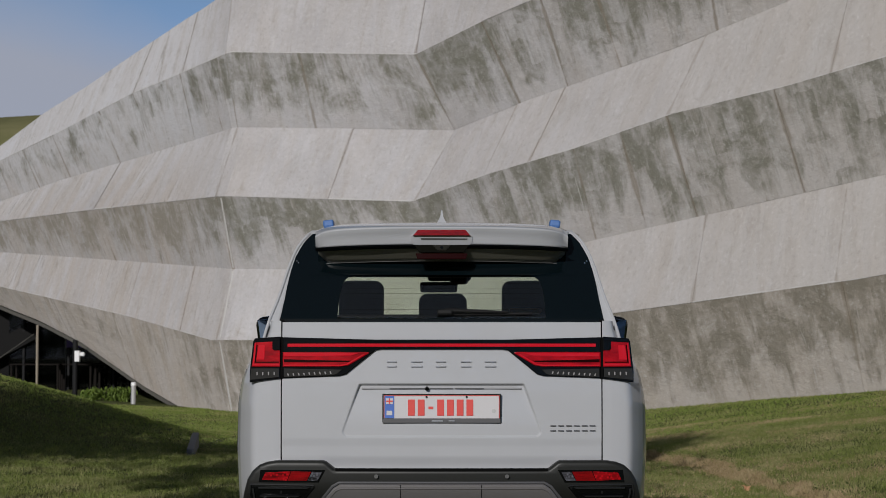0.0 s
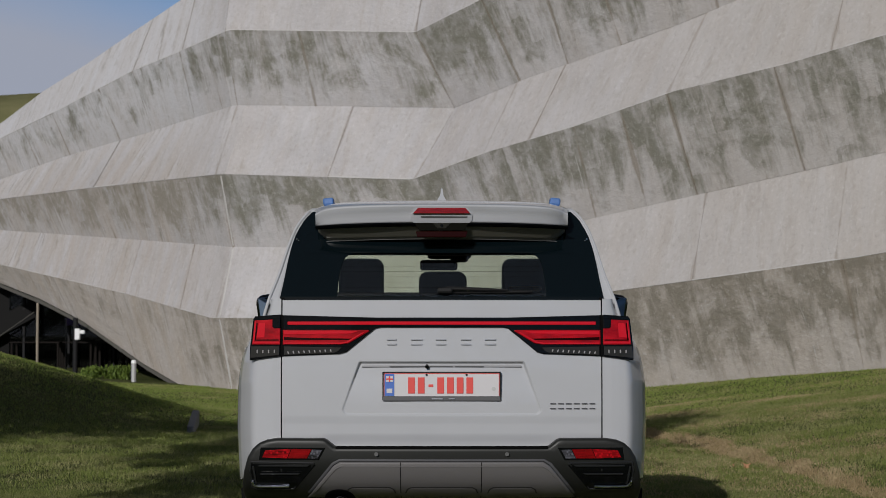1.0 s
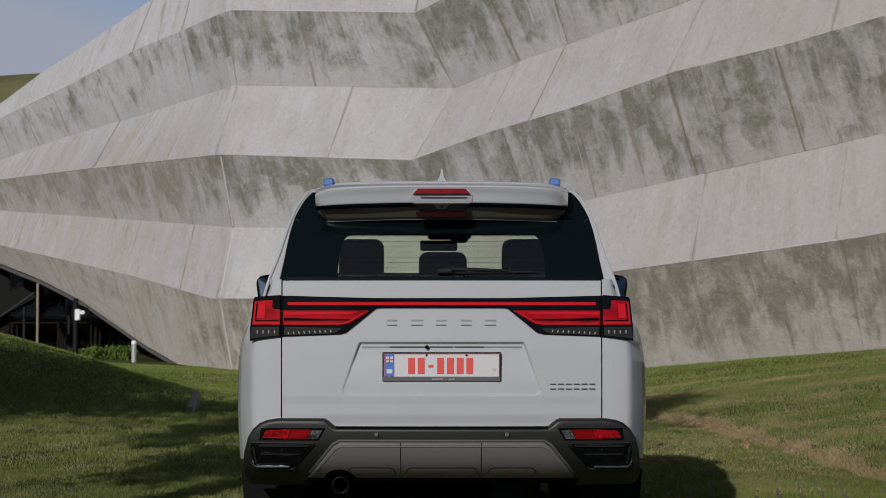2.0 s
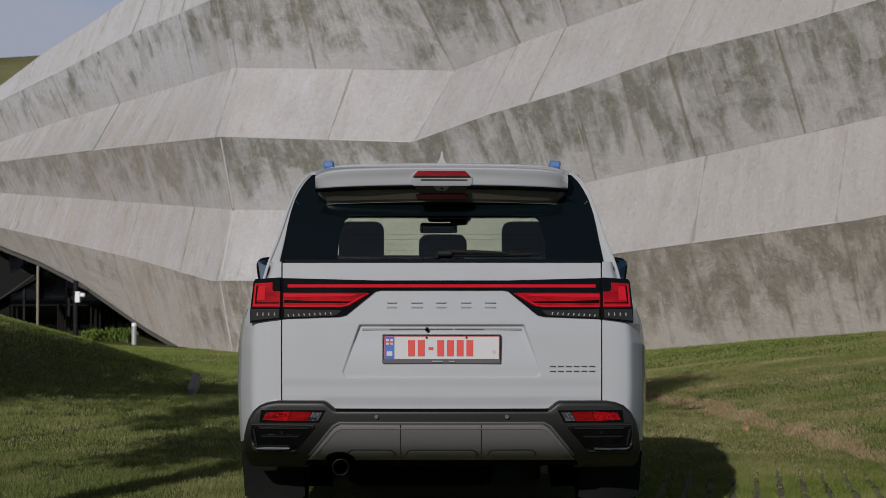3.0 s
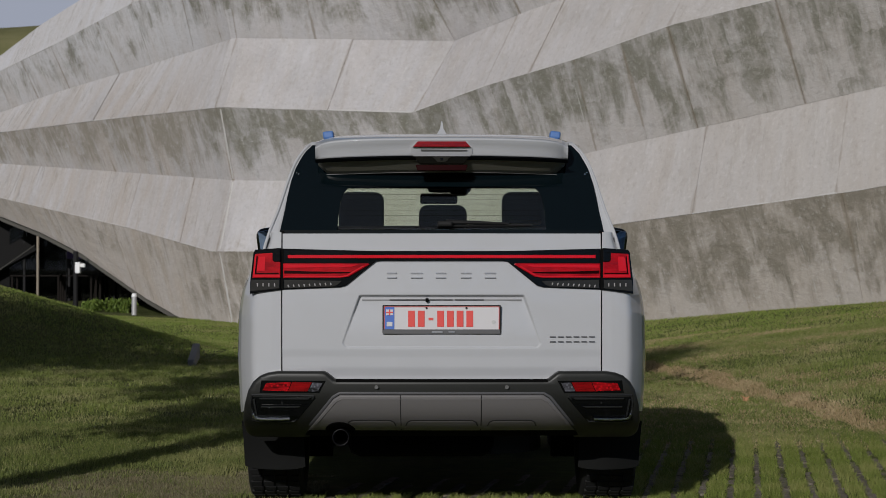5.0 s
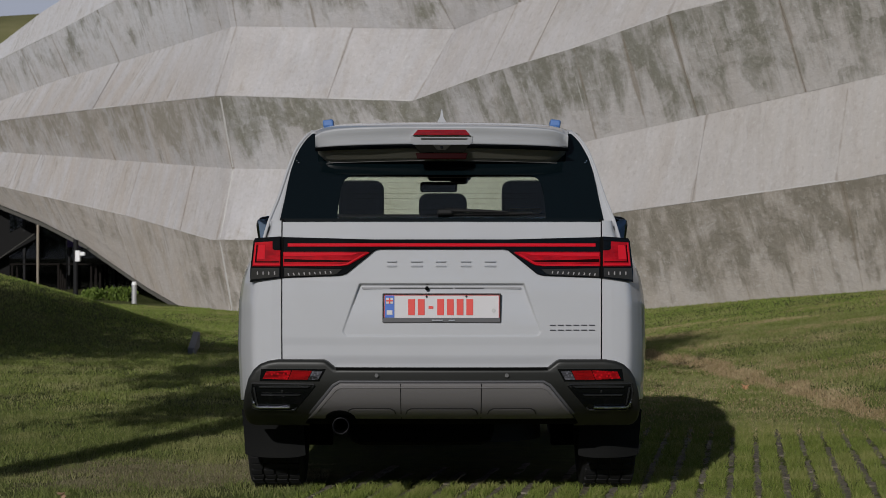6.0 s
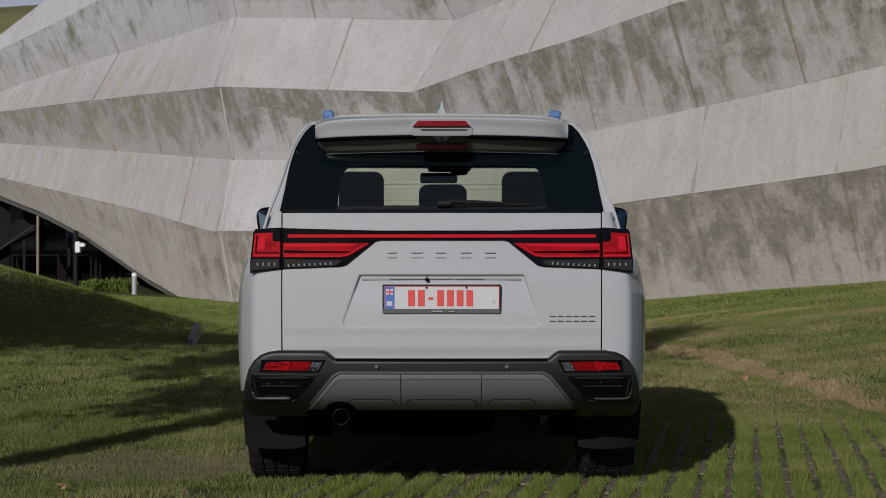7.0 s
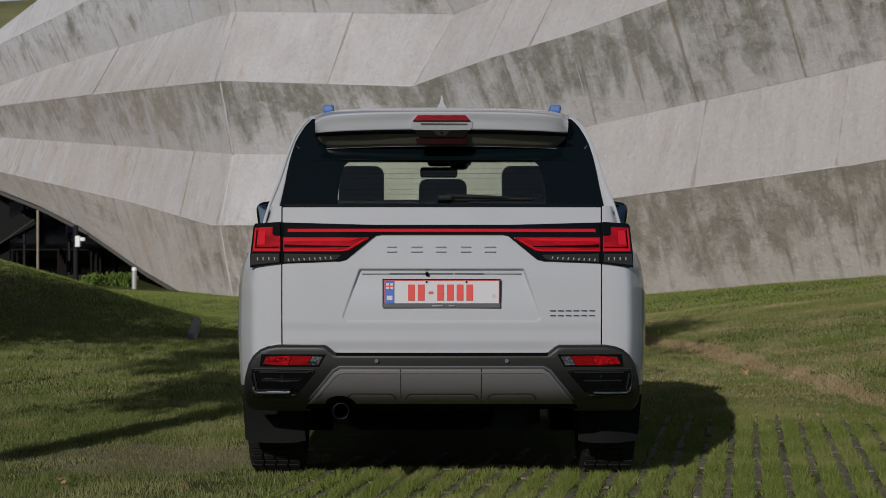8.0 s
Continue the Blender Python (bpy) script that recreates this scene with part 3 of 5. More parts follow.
def build_building():
    top = tagged(new("concrete_building"), "faceted raw concrete building with folded, weather-streaked walls", "building")
    rng = random.Random(5)
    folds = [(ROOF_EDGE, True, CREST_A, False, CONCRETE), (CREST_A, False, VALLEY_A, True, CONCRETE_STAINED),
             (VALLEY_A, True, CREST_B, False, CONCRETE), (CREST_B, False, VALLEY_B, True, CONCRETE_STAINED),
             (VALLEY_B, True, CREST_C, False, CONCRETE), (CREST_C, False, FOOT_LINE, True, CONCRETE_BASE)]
    s_min, s_max = -14.6, 15.6
    ends = [(s, lerp_line(list(zip(STATION_CREST, STATION_VALLEY)), s)) for s in (s_min, s_max)]
    core = bmesh.new()
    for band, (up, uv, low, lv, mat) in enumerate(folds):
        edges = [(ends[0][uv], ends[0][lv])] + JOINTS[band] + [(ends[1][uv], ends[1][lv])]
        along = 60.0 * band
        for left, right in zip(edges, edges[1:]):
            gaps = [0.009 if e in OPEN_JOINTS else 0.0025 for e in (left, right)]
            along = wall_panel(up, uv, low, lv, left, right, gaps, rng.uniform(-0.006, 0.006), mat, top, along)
        n = 84
        stations = [s_min + (s_max - s_min) * i / n for i in range(n + 1)]
        for s0, s1 in zip(stations, stations[1:]):
            q = [core.verts.new(wall_point(*a, 0.06)) for a in ((up, uv, s0), (low, lv, s0), (low, lv, s1), (up, uv, s1))]
            core.faces.new(q)
    for line in (CREST_A, CREST_B, CREST_C):
        # worn, uneven arris along each crest
        bm, last, n = bmesh.new(), None, 420
        for i in range(n + 1):
            c = wall_point(line, False, s_min + (s_max - s_min) * i / n)
            w = 0.016 + 0.018 * abs(noise.noise((i * 0.21, c.z, 2))) + 0.008 * noise.noise((i * 0.9, 3, c.z))
            o = Vector((-0.74, -0.67, 0))
            ring = [bm.verts.new(c + o * -0.012 + Vector((0, 0, w))), bm.verts.new(c + o * 0.003), bm.verts.new(c + o * -0.004 + Vector((0, 0, -0.3 * w)))]
            if last:
                bm.faces.new((last[0], last[1], ring[1], ring[0]))
                bm.faces.new((last[1], last[2], ring[2], ring[1]))
            last = ring
        bmesh.ops.recalc_face_normals(bm, faces=bm.faces[:])
        part("worn_arris", bm, ARRIS, top)
    for up, uv, low, lv, s in ((CREST_C, False, FOOT_LINE, True, -4.5), (VALLEY_B, True, CREST_C, False, -4.5), (CREST_B, False, VALLEY_B, True, -4.5)):
        # pale worn crease down the fold between the wings
        a, b = wall_point(up, uv, s), wall_point(low, lv, s)
        o = Vector((-0.74, -0.67, 0))

        def crease(u, v, a=a, b=b, o=o):
            p = a.lerp(b, 0.02 + 0.96 * v)
            w = 0.017 + 0.010 * noise.noise((v * 9, a.z, 5))
            return p + Vector((0.9, -0.43, 0)) * w * (2 * u - 1) + o * (0.008 - 0.012 * abs(2 * u - 1))
        part("worn_arris", grid(2, 24, crease, 0.004), ARRIS, top)
    part("core_wall", core, SEAM, top)
    roof = grid(40, 4, lambda u, v: wall_point(ROOF_EDGE, True, s_min + (s_max - s_min) * u, 0.02) + Vector((9.0 * v, 8.2 * v, -0.6 * v)), 0.2)
    part("roof", roof, CONCRETE, top)
    far_wall = grid(20, 1, lambda u, v: Vector((*(wall_point(ROOF_EDGE, True, s_min + (s_max - s_min) * u, 12.3).xy), lerp_line(ROOF_EDGE, s_min + (s_max - s_min) * u) * v - 0.6 * v)), 0.2)
    part("rear_wall", far_wall, CONCRETE, top)
    for s in (s_max, s_min):
        a, b = wall_point(ROOF_EDGE, True, s, 0.1), wall_point(ROOF_EDGE, True, s, 12.2)
        lo = 0.0 if s > 0 else 3.4
        part("end_wall", grid(1, 1, lambda u, v: Vector((*(a.lerp(b, u).xy), lo + (a.z - 0.7 - lo) * v)), 0.2), CONCRETE, top)
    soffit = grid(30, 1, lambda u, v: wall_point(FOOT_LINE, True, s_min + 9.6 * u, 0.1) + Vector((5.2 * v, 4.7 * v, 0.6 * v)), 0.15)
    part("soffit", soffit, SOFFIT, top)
    return top


build_building()


# ---- the entrance under the overhang ----
def build_entrance():
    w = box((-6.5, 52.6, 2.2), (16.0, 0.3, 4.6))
    tagged(part("wall_lobby", w, INTERIOR), "lobby wall under the overhang, its shade put into the colour", "wall", kind="structure")
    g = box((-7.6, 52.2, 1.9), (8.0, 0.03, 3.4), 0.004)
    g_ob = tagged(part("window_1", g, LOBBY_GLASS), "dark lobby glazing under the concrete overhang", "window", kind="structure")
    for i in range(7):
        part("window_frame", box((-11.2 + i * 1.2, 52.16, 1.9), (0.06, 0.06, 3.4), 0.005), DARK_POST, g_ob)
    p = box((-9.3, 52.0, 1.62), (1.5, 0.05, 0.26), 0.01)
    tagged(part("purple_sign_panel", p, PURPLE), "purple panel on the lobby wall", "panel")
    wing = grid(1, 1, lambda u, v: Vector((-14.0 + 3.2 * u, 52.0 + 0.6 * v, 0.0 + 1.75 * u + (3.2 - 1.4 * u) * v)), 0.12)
    tagged(part("sloping_wing_wall", wing, INTERIOR), "sloping concrete wing, coloured near black for the overhang's shade", "wall", kind="structure")
    a, b = Vector((-13.6, 51.6, -0.12)), Vector((-10.8, 51.55, 1.84))
    tagged(part("sloping_edge_rail", rod(a, b, 0.018), RAIL_PAINT), "pale sloping metal edge rail", "rail")
    for (x, y, z0, z1, r, mat) in ((-9.56, 46.0, 0.4, 1.98, 0.03, POST_TAN), (-8.55, 45.4, 0.3, 1.62, 0.06, DARK_POST), (-9.15, 47.4, 0.4, 1.95, 0.012, DARK_POST)):
        post = tagged(new("post"), "slim metal post holding up the overhang edge", "post", "entrance posts")
        post.location = (x, y, 0)
        part("shaft", rod((0, 0, z0), (0, 0, z1), r, seg=20), mat, post)
        part("base_plate", box((0, 0, z0 + 0.01), (r * 4, r * 4, 0.02), 0.004), mat, post)
    cam_box = tagged(new("security_camera"), "white security camera on a dark post", "camera")
    cam_box.location = (-8.46, 45.2, 1.24)
    part("housing", box((0, 0, 0), (0.12, 0.16, 0.26), 0.02), WHITE_PLASTIC, cam_box)
    part("lens_hood", box((0.11, -0.02, 0.05), (0.12, 0.1, 0.09), 0.02), WHITE_PLASTIC, cam_box)
    bol = tagged(new("bollard_light"), "short pale cylindrical bollard light on the lawn", "bollard")
    bol.location = (-6.65, 42.0, ground_z(-6.65, 42.0))
    part("shaft", rod((0, 0, 0), (0, 0, 0.40), 0.055, seg=24), GREY_METAL, bol)
    part("cap", rod((0, 0, 0.40), (0, 0, 0.47), 0.06, 0.045, seg=24), WHITE_PLASTIC, bol)


build_entrance()


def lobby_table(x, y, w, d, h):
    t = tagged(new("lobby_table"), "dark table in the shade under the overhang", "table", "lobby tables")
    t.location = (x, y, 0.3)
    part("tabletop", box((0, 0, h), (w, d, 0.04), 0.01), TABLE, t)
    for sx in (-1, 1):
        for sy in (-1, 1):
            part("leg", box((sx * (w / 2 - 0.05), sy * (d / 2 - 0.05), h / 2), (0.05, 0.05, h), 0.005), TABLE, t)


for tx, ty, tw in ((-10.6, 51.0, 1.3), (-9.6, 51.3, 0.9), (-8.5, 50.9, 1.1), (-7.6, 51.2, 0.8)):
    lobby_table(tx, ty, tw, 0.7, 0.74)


def leaf_cloud(rng, centers, count, size, spread):
    verts, faces = [], []
    for _ in range(count):
        c = rng.choice(centers)
        p = Vector(c) + Vector([max(-1.7, min(1.7, rng.gauss(0, g))) for g in (1, 1, 0.8)]) * spread
        q = Euler((rng.uniform(0, 6.3), rng.uniform(0, 6.3), rng.uniform(0, 6.3))).to_matrix()
        s = size * rng.uniform(0.7, 1.5)
        k = len(verts)
        for a, b in ((-1, 0), (0, -0.45), (1, 0), (0, 0.45)):
            verts.append(p + q @ Vector((a * s, b * s, 0.12 * s * abs(a))))
        faces.append((k, k + 1, k + 2, k + 3))
    return verts, faces


def build_bush():
    rng = random.Random(3)
    top = tagged(new("bush"), "low bright green bush beside the entrance", "bush")
    top.location = (-7.4, 43.0, ground_z(-7.4, 43.0))
    cs = [(rng.uniform(-0.55, 0.55), rng.uniform(-0.3, 0.3), rng.uniform(0.05, 0.19)) for _ in range(26)]
    part("stem", rod((0, 0, -0.02), (0, 0, 0.2), 0.02, 0.01, 8), BARK, top)
    v, f = leaf_cloud(rng, cs, 1500, 0.045, 0.06)
    raw("foliage", v, f, BUSH_LEAF, top)


build_bush()


def build_tree(x, y, height, trunk_r, crown_r, leaves, seed, lean=(0, 0), crown_from=0.45):
    rng = random.Random(seed)
    top = tagged(new("tree"), "leafy tree out of view, throwing dappled shade and screening low sky", "tree", "trees round the lawn")
    top.location = (x, y, ground_z(x, y) - 0.05)
    bm = bmesh.new()
    tip = Vector((lean[0], lean[1], height * 0.8))
    prev = Vector((0, 0, 0))
    for i in range(6):
        nxt = tip * ((i + 1) / 6) + Vector((rng.uniform(-1, 1), rng.uniform(-1, 1), 0)) * 0.05
        join(bm, rod(prev, nxt, trunk_r * (1 - 0.13 * i), trunk_r * (1 - 0.13 * (i + 1)), 10))
        prev = nxt
    part("trunk", bm, BARK, top, smooth=True)
    limbs, ends = bmesh.new(), []
    for i in range(22):
        h = rng.uniform(crown_from, 0.95)
        a = rng.uniform(0, 6.283)
        start = tip * min(1.0, h / 0.8)
        r = crown_r * (0.45 + 0.55 * rng.random()) * (1.15 - abs(h - 0.65))
        end = start + Vector((math.cos(a) * r, math.sin(a) * r, rng.uniform(0.05, 0.35) * height * 0.4))
        join(limbs, rod(start, end, trunk_r * 0.35, trunk_r * 0.08, 6))
        for _ in range(4):
            ends.append(start.lerp(end, rng.uniform(0.45, 1.1)) + Vector((rng.gauss(0, 0.2), rng.gauss(0, 0.2), rng.gauss(0, 0.2))))
    part("limbs", limbs, BARK, top)
    v, f = leaf_cloud(rng, ends, leaves, 0.085, crown_r * 0.16)
    raw("crown", v, f, LEAF, top)
    return top


build_tree(-3.45, 6.95, 7.9, 0.19, 1.2, 2600, 1, crown_from=0.74)
build_tree(-7.4, 15.6, 4.95, 0.16, 2.5, 7500, 2, crown_from=0.48)
build_tree(-11.8, 15.4, 4.3, 0.16, 2.3, 6000, 4, crown_from=0.48)
build_tree(-6.4, 8.2, 6.5, 0.11, 0.85, 3400, 9, lean=(0.5, 0.0), crown_from=0.58)
build_tree(-3.42, 7.45, 6.6, 0.06, 1.5, 6800, 6, crown_from=0.43)


# unseen park tree belt added far behind to screen low sky and darken reflections
screen_tree = build_tree(-6.0, -44.0, 13.0, 0.26, 4.3, 8000, 21, crown_from=0.12)
belt_rng = random.Random(12)
for i in range(26):
    bx = -58 + 4.6 * i
    by = -46 - 7 * belt_rng.random() + 0.004 * bx * bx
    m = pose(bx, by, 0, 0, 0, belt_rng.uniform(0, 360))
    copy_thing(screen_tree, m)

# ---- edging block, fallen leaves ----
def build_edging():
    top = tagged(new("edging_block"), "low pale granite edging block at the mound's toe", "kerb")
    top.location = (-3.14, 24.6, ground_z(-3.14, 24.6))
    part("block", box((0, 0, 0.05), (0.09, 1.6, 0.20), 0.012, rot=pose(0, 0, 0, 5, 0, 5)), KERB, top)


build_edging()


def build_leaf(x, y, s, turn, mat, words):
    v = [Vector((math.cos(a) * s * (1 + 0.35 * math.sin(5 * a)), math.sin(a) * s * 0.8 * (1 + 0.35 * math.sin(5 * a)), 0.45 * s * math.cos(2 * a) + 0.12 * s * math.sin(5 * a))) for a in [0.3927 * i for i in range(16)]]
    bm = bmesh.new()
    c = bm.verts.new((0, 0, 0.012))
    r = [bm.verts.new(p) for p in v]
    for i in range(16):
        bm.faces.new((c, r[i], r[(i + 1) % 16]))
    bm.normal_update()
    bmesh.ops.solidify(bm, geom=bm.faces[:], thickness=0.002)
    ob = tagged(part("fallen_leaf", bm, mat), words, "leaf", "fallen leaves")
    ob.matrix_world = pose(x, y, ground_z(x, y) + 0.045, 40, 8, turn)


for lx, ly, ls, lt in ((2.63, 17.0, 0.036, 20), (2.52, 17.0, 0.013, 80)):
    build_leaf(lx, ly, ls, lt, FALLEN_PALE, "pale orange fallen leaf lying on the grass")
for lx, ly, ls, lt in ((-1.79, 9.15, 0.022, 140), (-1.19, 8.95, 0.021, 60)):
    build_leaf(lx, ly, ls, lt, FALLEN, "curled dull brown fallen leaf lying on the grass")


# ---- far grassy hill ----
def build_hill():
    bm = grid(30, 12, lambda u, v: Vector((-170 + 190 * u, 140 + 60 * v, -1 + 23.0 * math.sin(min(1.0, v * 2.2) * 1.5708) * (0.70 + 0.43 * u) + 0.2 * math.sin(9 * u))))
    tagged(part("hill", bm, HILL, smooth=True), "distant grassy hillside", "hill", kind="structure")


build_hill()

# ---- the car: local x across, y forward from the tailgate, z up ----
car = tagged(new("suv"), "large white SUV with full-width red tail lamp, parked on grass pavers", "car")
car.location = (-0.006, 8.8, 0.0)


def rear_plan(x):
    a = abs(x)
    y = 0.025 * (min(a, 0.72) / 0.72) ** 2
    if a > 0.72:
        e = a - 0.72
        y += 0.04 * e + 0.5 * e * e
    return y


def rear_lean(z):
    return 0.03 * max(0.0, z - 1.05) + 0.04 * max(0.0, z - 1.245) + 0.10 * max(0.0, 0.95 - z) ** 2 + 3.0 * max(0.0, 0.61 - z) ** 2 + 9.0 * max(0.0, 0.50 - z) ** 2


def skin(poly, off, thick, bev=0.0, step=0.035):
    """A panel with the outline poly in x and z that follows the tail's plan, off metres behind it."""
    bm = bmesh.new()
    face = bm.faces.new([bm.verts.new((x, thick, z)) for x, z in poly])
    got = bmesh.ops.extrude_face_region(bm, geom=[face])
    for v in got["geom"]:
        if isinstance(v, bmesh.types.BMVert):
            v.co.y = 0.0
    bmesh.ops.recalc_face_normals(bm, faces=bm.faces[:])
    if bev:
        edges = [e for e in bm.edges if e.verts[0].co.y < 1e-5 and e.verts[1].co.y < 1e-5]
        bmesh.ops.bevel(bm, geom=edges, offset=bev, segments=3, profile=0.5, affect="EDGES", clamp_overlap=True)
    xs, zs = [v.co.x for v in bm.verts], [v.co.z for v in bm.verts]
    for lo, hi, st, no in ((min(xs), max(xs), step, (1, 0, 0)), (min(zs), max(zs), 0.03, (0, 0, 1))):
        k = int((hi - lo) / st)
        for i in range(1, k + 1):
            at = lo + (hi - lo) * i / (k + 1)
            bmesh.ops.bisect_plane(bm, geom=bm.verts[:] + bm.edges[:] + bm.faces[:], plane_co=(at * no[0], 0, at * no[2]), plane_no=no)
    for v in bm.verts:
        v.co.y += rear_plan(v.co.x) + rear_lean(v.co.z) - off
    return bm


def mirror(poly):
    return [(-x, z) for x, z in reversed(poly)]


SHOULDER = [(0.3, 0.03), (0.5, 0.012), (0.75, 0.0), (0.95, 0.004), (1.05, 0.02), (1.13, 0.052), (1.2, 0.10), (1.28, 0.155), (1.325, 0.165)]
SIDE_PLAN = [(0.7265, 0.026), (0.77, 0.0282), (0.81, 0.0327), (0.84, 0.0385), (0.854, 0.046), (0.866, 0.060), (0.880, 0.085), (0.900, 0.124), (0.925, 0.18), (0.945, 0.26), (0.960, 0.38), (0.970, 0.6), (0.979, 0.9), (0.982, 1.4),
             (0.975, 2.4), (0.975, 3.6), (0.975, 4.0), (0.955, 4.4), (0.90, 4.75), (0.78, 4.97), (0.5, 5.08), (0.0, 5.11)]


def belt(y):
    return lerp_line([(0, 1.325), (3.55, 1.26), (3.8, 1.16), (4.6, 1.10), (5.11, 0.98)], y)


def side_curve(t):
    """A point along the plan curve, t from 0 at the tail to 1 at the nose."""
    total = [0.0]
    for (x0, y0), (x1, y1) in zip(SIDE_PLAN, SIDE_PLAN[1:]):
        total.append(total[-1] + math.hypot(x1 - x0, y1 - y0))
    d = t * total[-1]
    for i in range(len(SIDE_PLAN) - 1):
        if d <= total[i + 1] + 1e-9:
            f = (d - total[i]) / (total[i + 1] - total[i])
            return SIDE_PLAN[i][0] + f * (SIDE_PLAN[i + 1][0] - SIDE_PLAN[i][0]), SIDE_PLAN[i][1] + f * (SIDE_PLAN[i + 1][1] - SIDE_PLAN[i][1])
    return SIDE_PLAN[-1]


WHEELS_Y = (1.13, 3.98)


def build_side(sign):
    n, m = 230, 22

    def fn(u, v):
        x, y = side_curve(u ** 1.8)
        top = belt(y)
        lo = 0.50 - 0.25 * sstep(0.30, 1.6, y)
        z = lo + (top - lo) * v
        # shoulder inset measured in the height range of the tail
        zz = 0.33 + (1.325 - 0.33) * max(0.0, z - 0.33) / (top - 0.33)
        inset = lerp_line(SHOULDER, zz)
        x2 = 0.7265 + (x - 0.7265) * (1 - inset / 0.2535) if x > 0.7265 else x
        y2 = y + rear_lean(z) * (1 - sstep(0.05, 0.5, y))
        return Vector((sign * max(0.0, x2), y2, z))

    bm = grid(n, m, fn)
    gone = [f for f in bm.faces if any((f.calc_center_median().yz - Vector((wy, 0.40))).length < 0.455 for wy in WHEELS_Y) and abs(f.calc_center_median().x) > 0.6]
    bmesh.ops.delete(bm, geom=gone, context="FACES")
    if sign < 0:
        bmesh.ops.reverse_faces(bm, faces=bm.faces[:])
    return part("body_side", bm, WHITE, car, "white painted body side", True)


for sgn in (-1, 1):
    build_side(sgn)
    for wy in WHEELS_Y:
        arch = grid(24, 3, lambda u, v: Vector((sgn * (0.940 + 0.012 * math.sin(v * 3.14)), wy - math.cos(0.14 + u * 2.86) * (0.44 + 0.05 * v), 0.40 + math.sin(0.14 + u * 2.86) * (0.44 + 0.05 * v))), 0.02)
        part("wheel_arch_trim", arch, WHITE, car, "white painted arch edge")
        liner = grid(20, 2, lambda u, v: Vector((sgn * (0.60 + 0.32 * v), wy - math.cos(u * 3.1416) * 0.46, 0.38 + math.sin(u * 3.1416) * 0.46)), 0.01)
        part("wheel_liner", liner, UNDER, car)

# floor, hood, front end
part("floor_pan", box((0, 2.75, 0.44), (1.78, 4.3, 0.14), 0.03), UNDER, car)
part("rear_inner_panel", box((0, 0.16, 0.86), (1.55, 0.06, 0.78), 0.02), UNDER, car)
part("hood", grid(14, 14, lambda u, v: Vector(((u - 0.5) * 2 * (0.80 - 0.20 * v ** 4), 3.72 + 1.33 * v - 0.05 * (2 * u - 1) ** 2, belt(3.72 + 1.33 * v) - 0.005 + 0.05 * (1 - (2 * u - 1) ** 4))), 0.02), WHITE, car, smooth=True)
part("bulkhead", box((0, 3.7, 0.85), (1.6, 0.05, 0.8), 0.02), UNDER, car)
part("grille", box((0, 5.08, 0.72), (0.95, 0.10, 0.52), 0.05), BLACK_GLOSS, car, "black front grille")
for sgn in (-1, 1):
    part("headlamp", box((sgn * 0.68, 4.98, 0.88), (0.34, 0.16, 0.10), 0.03, rot=pose(0, 0, 0, 0, 0, -sgn * 24)), SMOKE_LENS, car, "clear headlamp")

def belly(y):
    """The cabin is widest at the middle doors."""
    return 1 + 0.105 * sstep(0.3, 1.3, y) * (1 - sstep(2.5, 3.5, y))


# roof
ROOF_Z = [(0.12, 1.772), (0.5, 1.805), (1.2, 1.835), (2.0, 1.84), (2.6, 1.825), (2.95, 1.79)]


def roof_fn(u, v):
    a = (u - 0.5) * 2
    y = 0.12 + 2.83 * v + 0.26 * abs(a) ** 8 * (1 - v)
    z = lerp_line(ROOF_Z, y)
    w = 0.64 * belly(y)
    drop = 0.012 * a * a + (0.07 - 0.04 * sstep(0.4, 1.3, y)) * abs(a) ** 10
    return Vector((a * w, y, z - drop))


part("roof", grid(36, 20, roof_fn, 0.03), WHITE, car, "white painted roof", True)
part("headliner", grid(8, 6, lambda u, v: roof_fn(u, v) + Vector((0, 0.03, -0.06))), CABIN, car)

GREEN = [(1.22, 0.822), (1.28, 0.806), (1.335, 0.789), (1.367, 0.777), (1.432, 0.753), (1.497, 0.734), (1.562, 0.716), (1.628, 0.693), (1.66, 0.680), (1.693, 0.660), (1.715, 0.643), (1.735, 0.624), (1.755, 0.600), (1.768, 0.580)]
PILLAR_IN = [(1.30, 0.736), (1.364, 0.727), (1.428, 0.715), (1.493, 0.705), (1.557, 0.694), (1.622, 0.672), (1.66, 0.652), (1.70, 0.630), (1.725, 0.604), (1.75, 0.575)]


def side_patch(sign, y0, y1, z0, z1, inset, thick, nz=12, ny=4):
    def fn(u, v):
        z = z0 + (z1 - z0) * v
        y = y0(z) + (y1(z) - y0(z)) * u
        return Vector((sign * (lerp_line(GREEN, z) * belly(y) - inset - 0.02 * sstep(2.2, 3.6, y)), y, z))
    return grid(ny, nz, fn, thick, sign < 0)


def glass_y(z):
    return 0.055 + max(0.0, z - 1.322) * 0.44


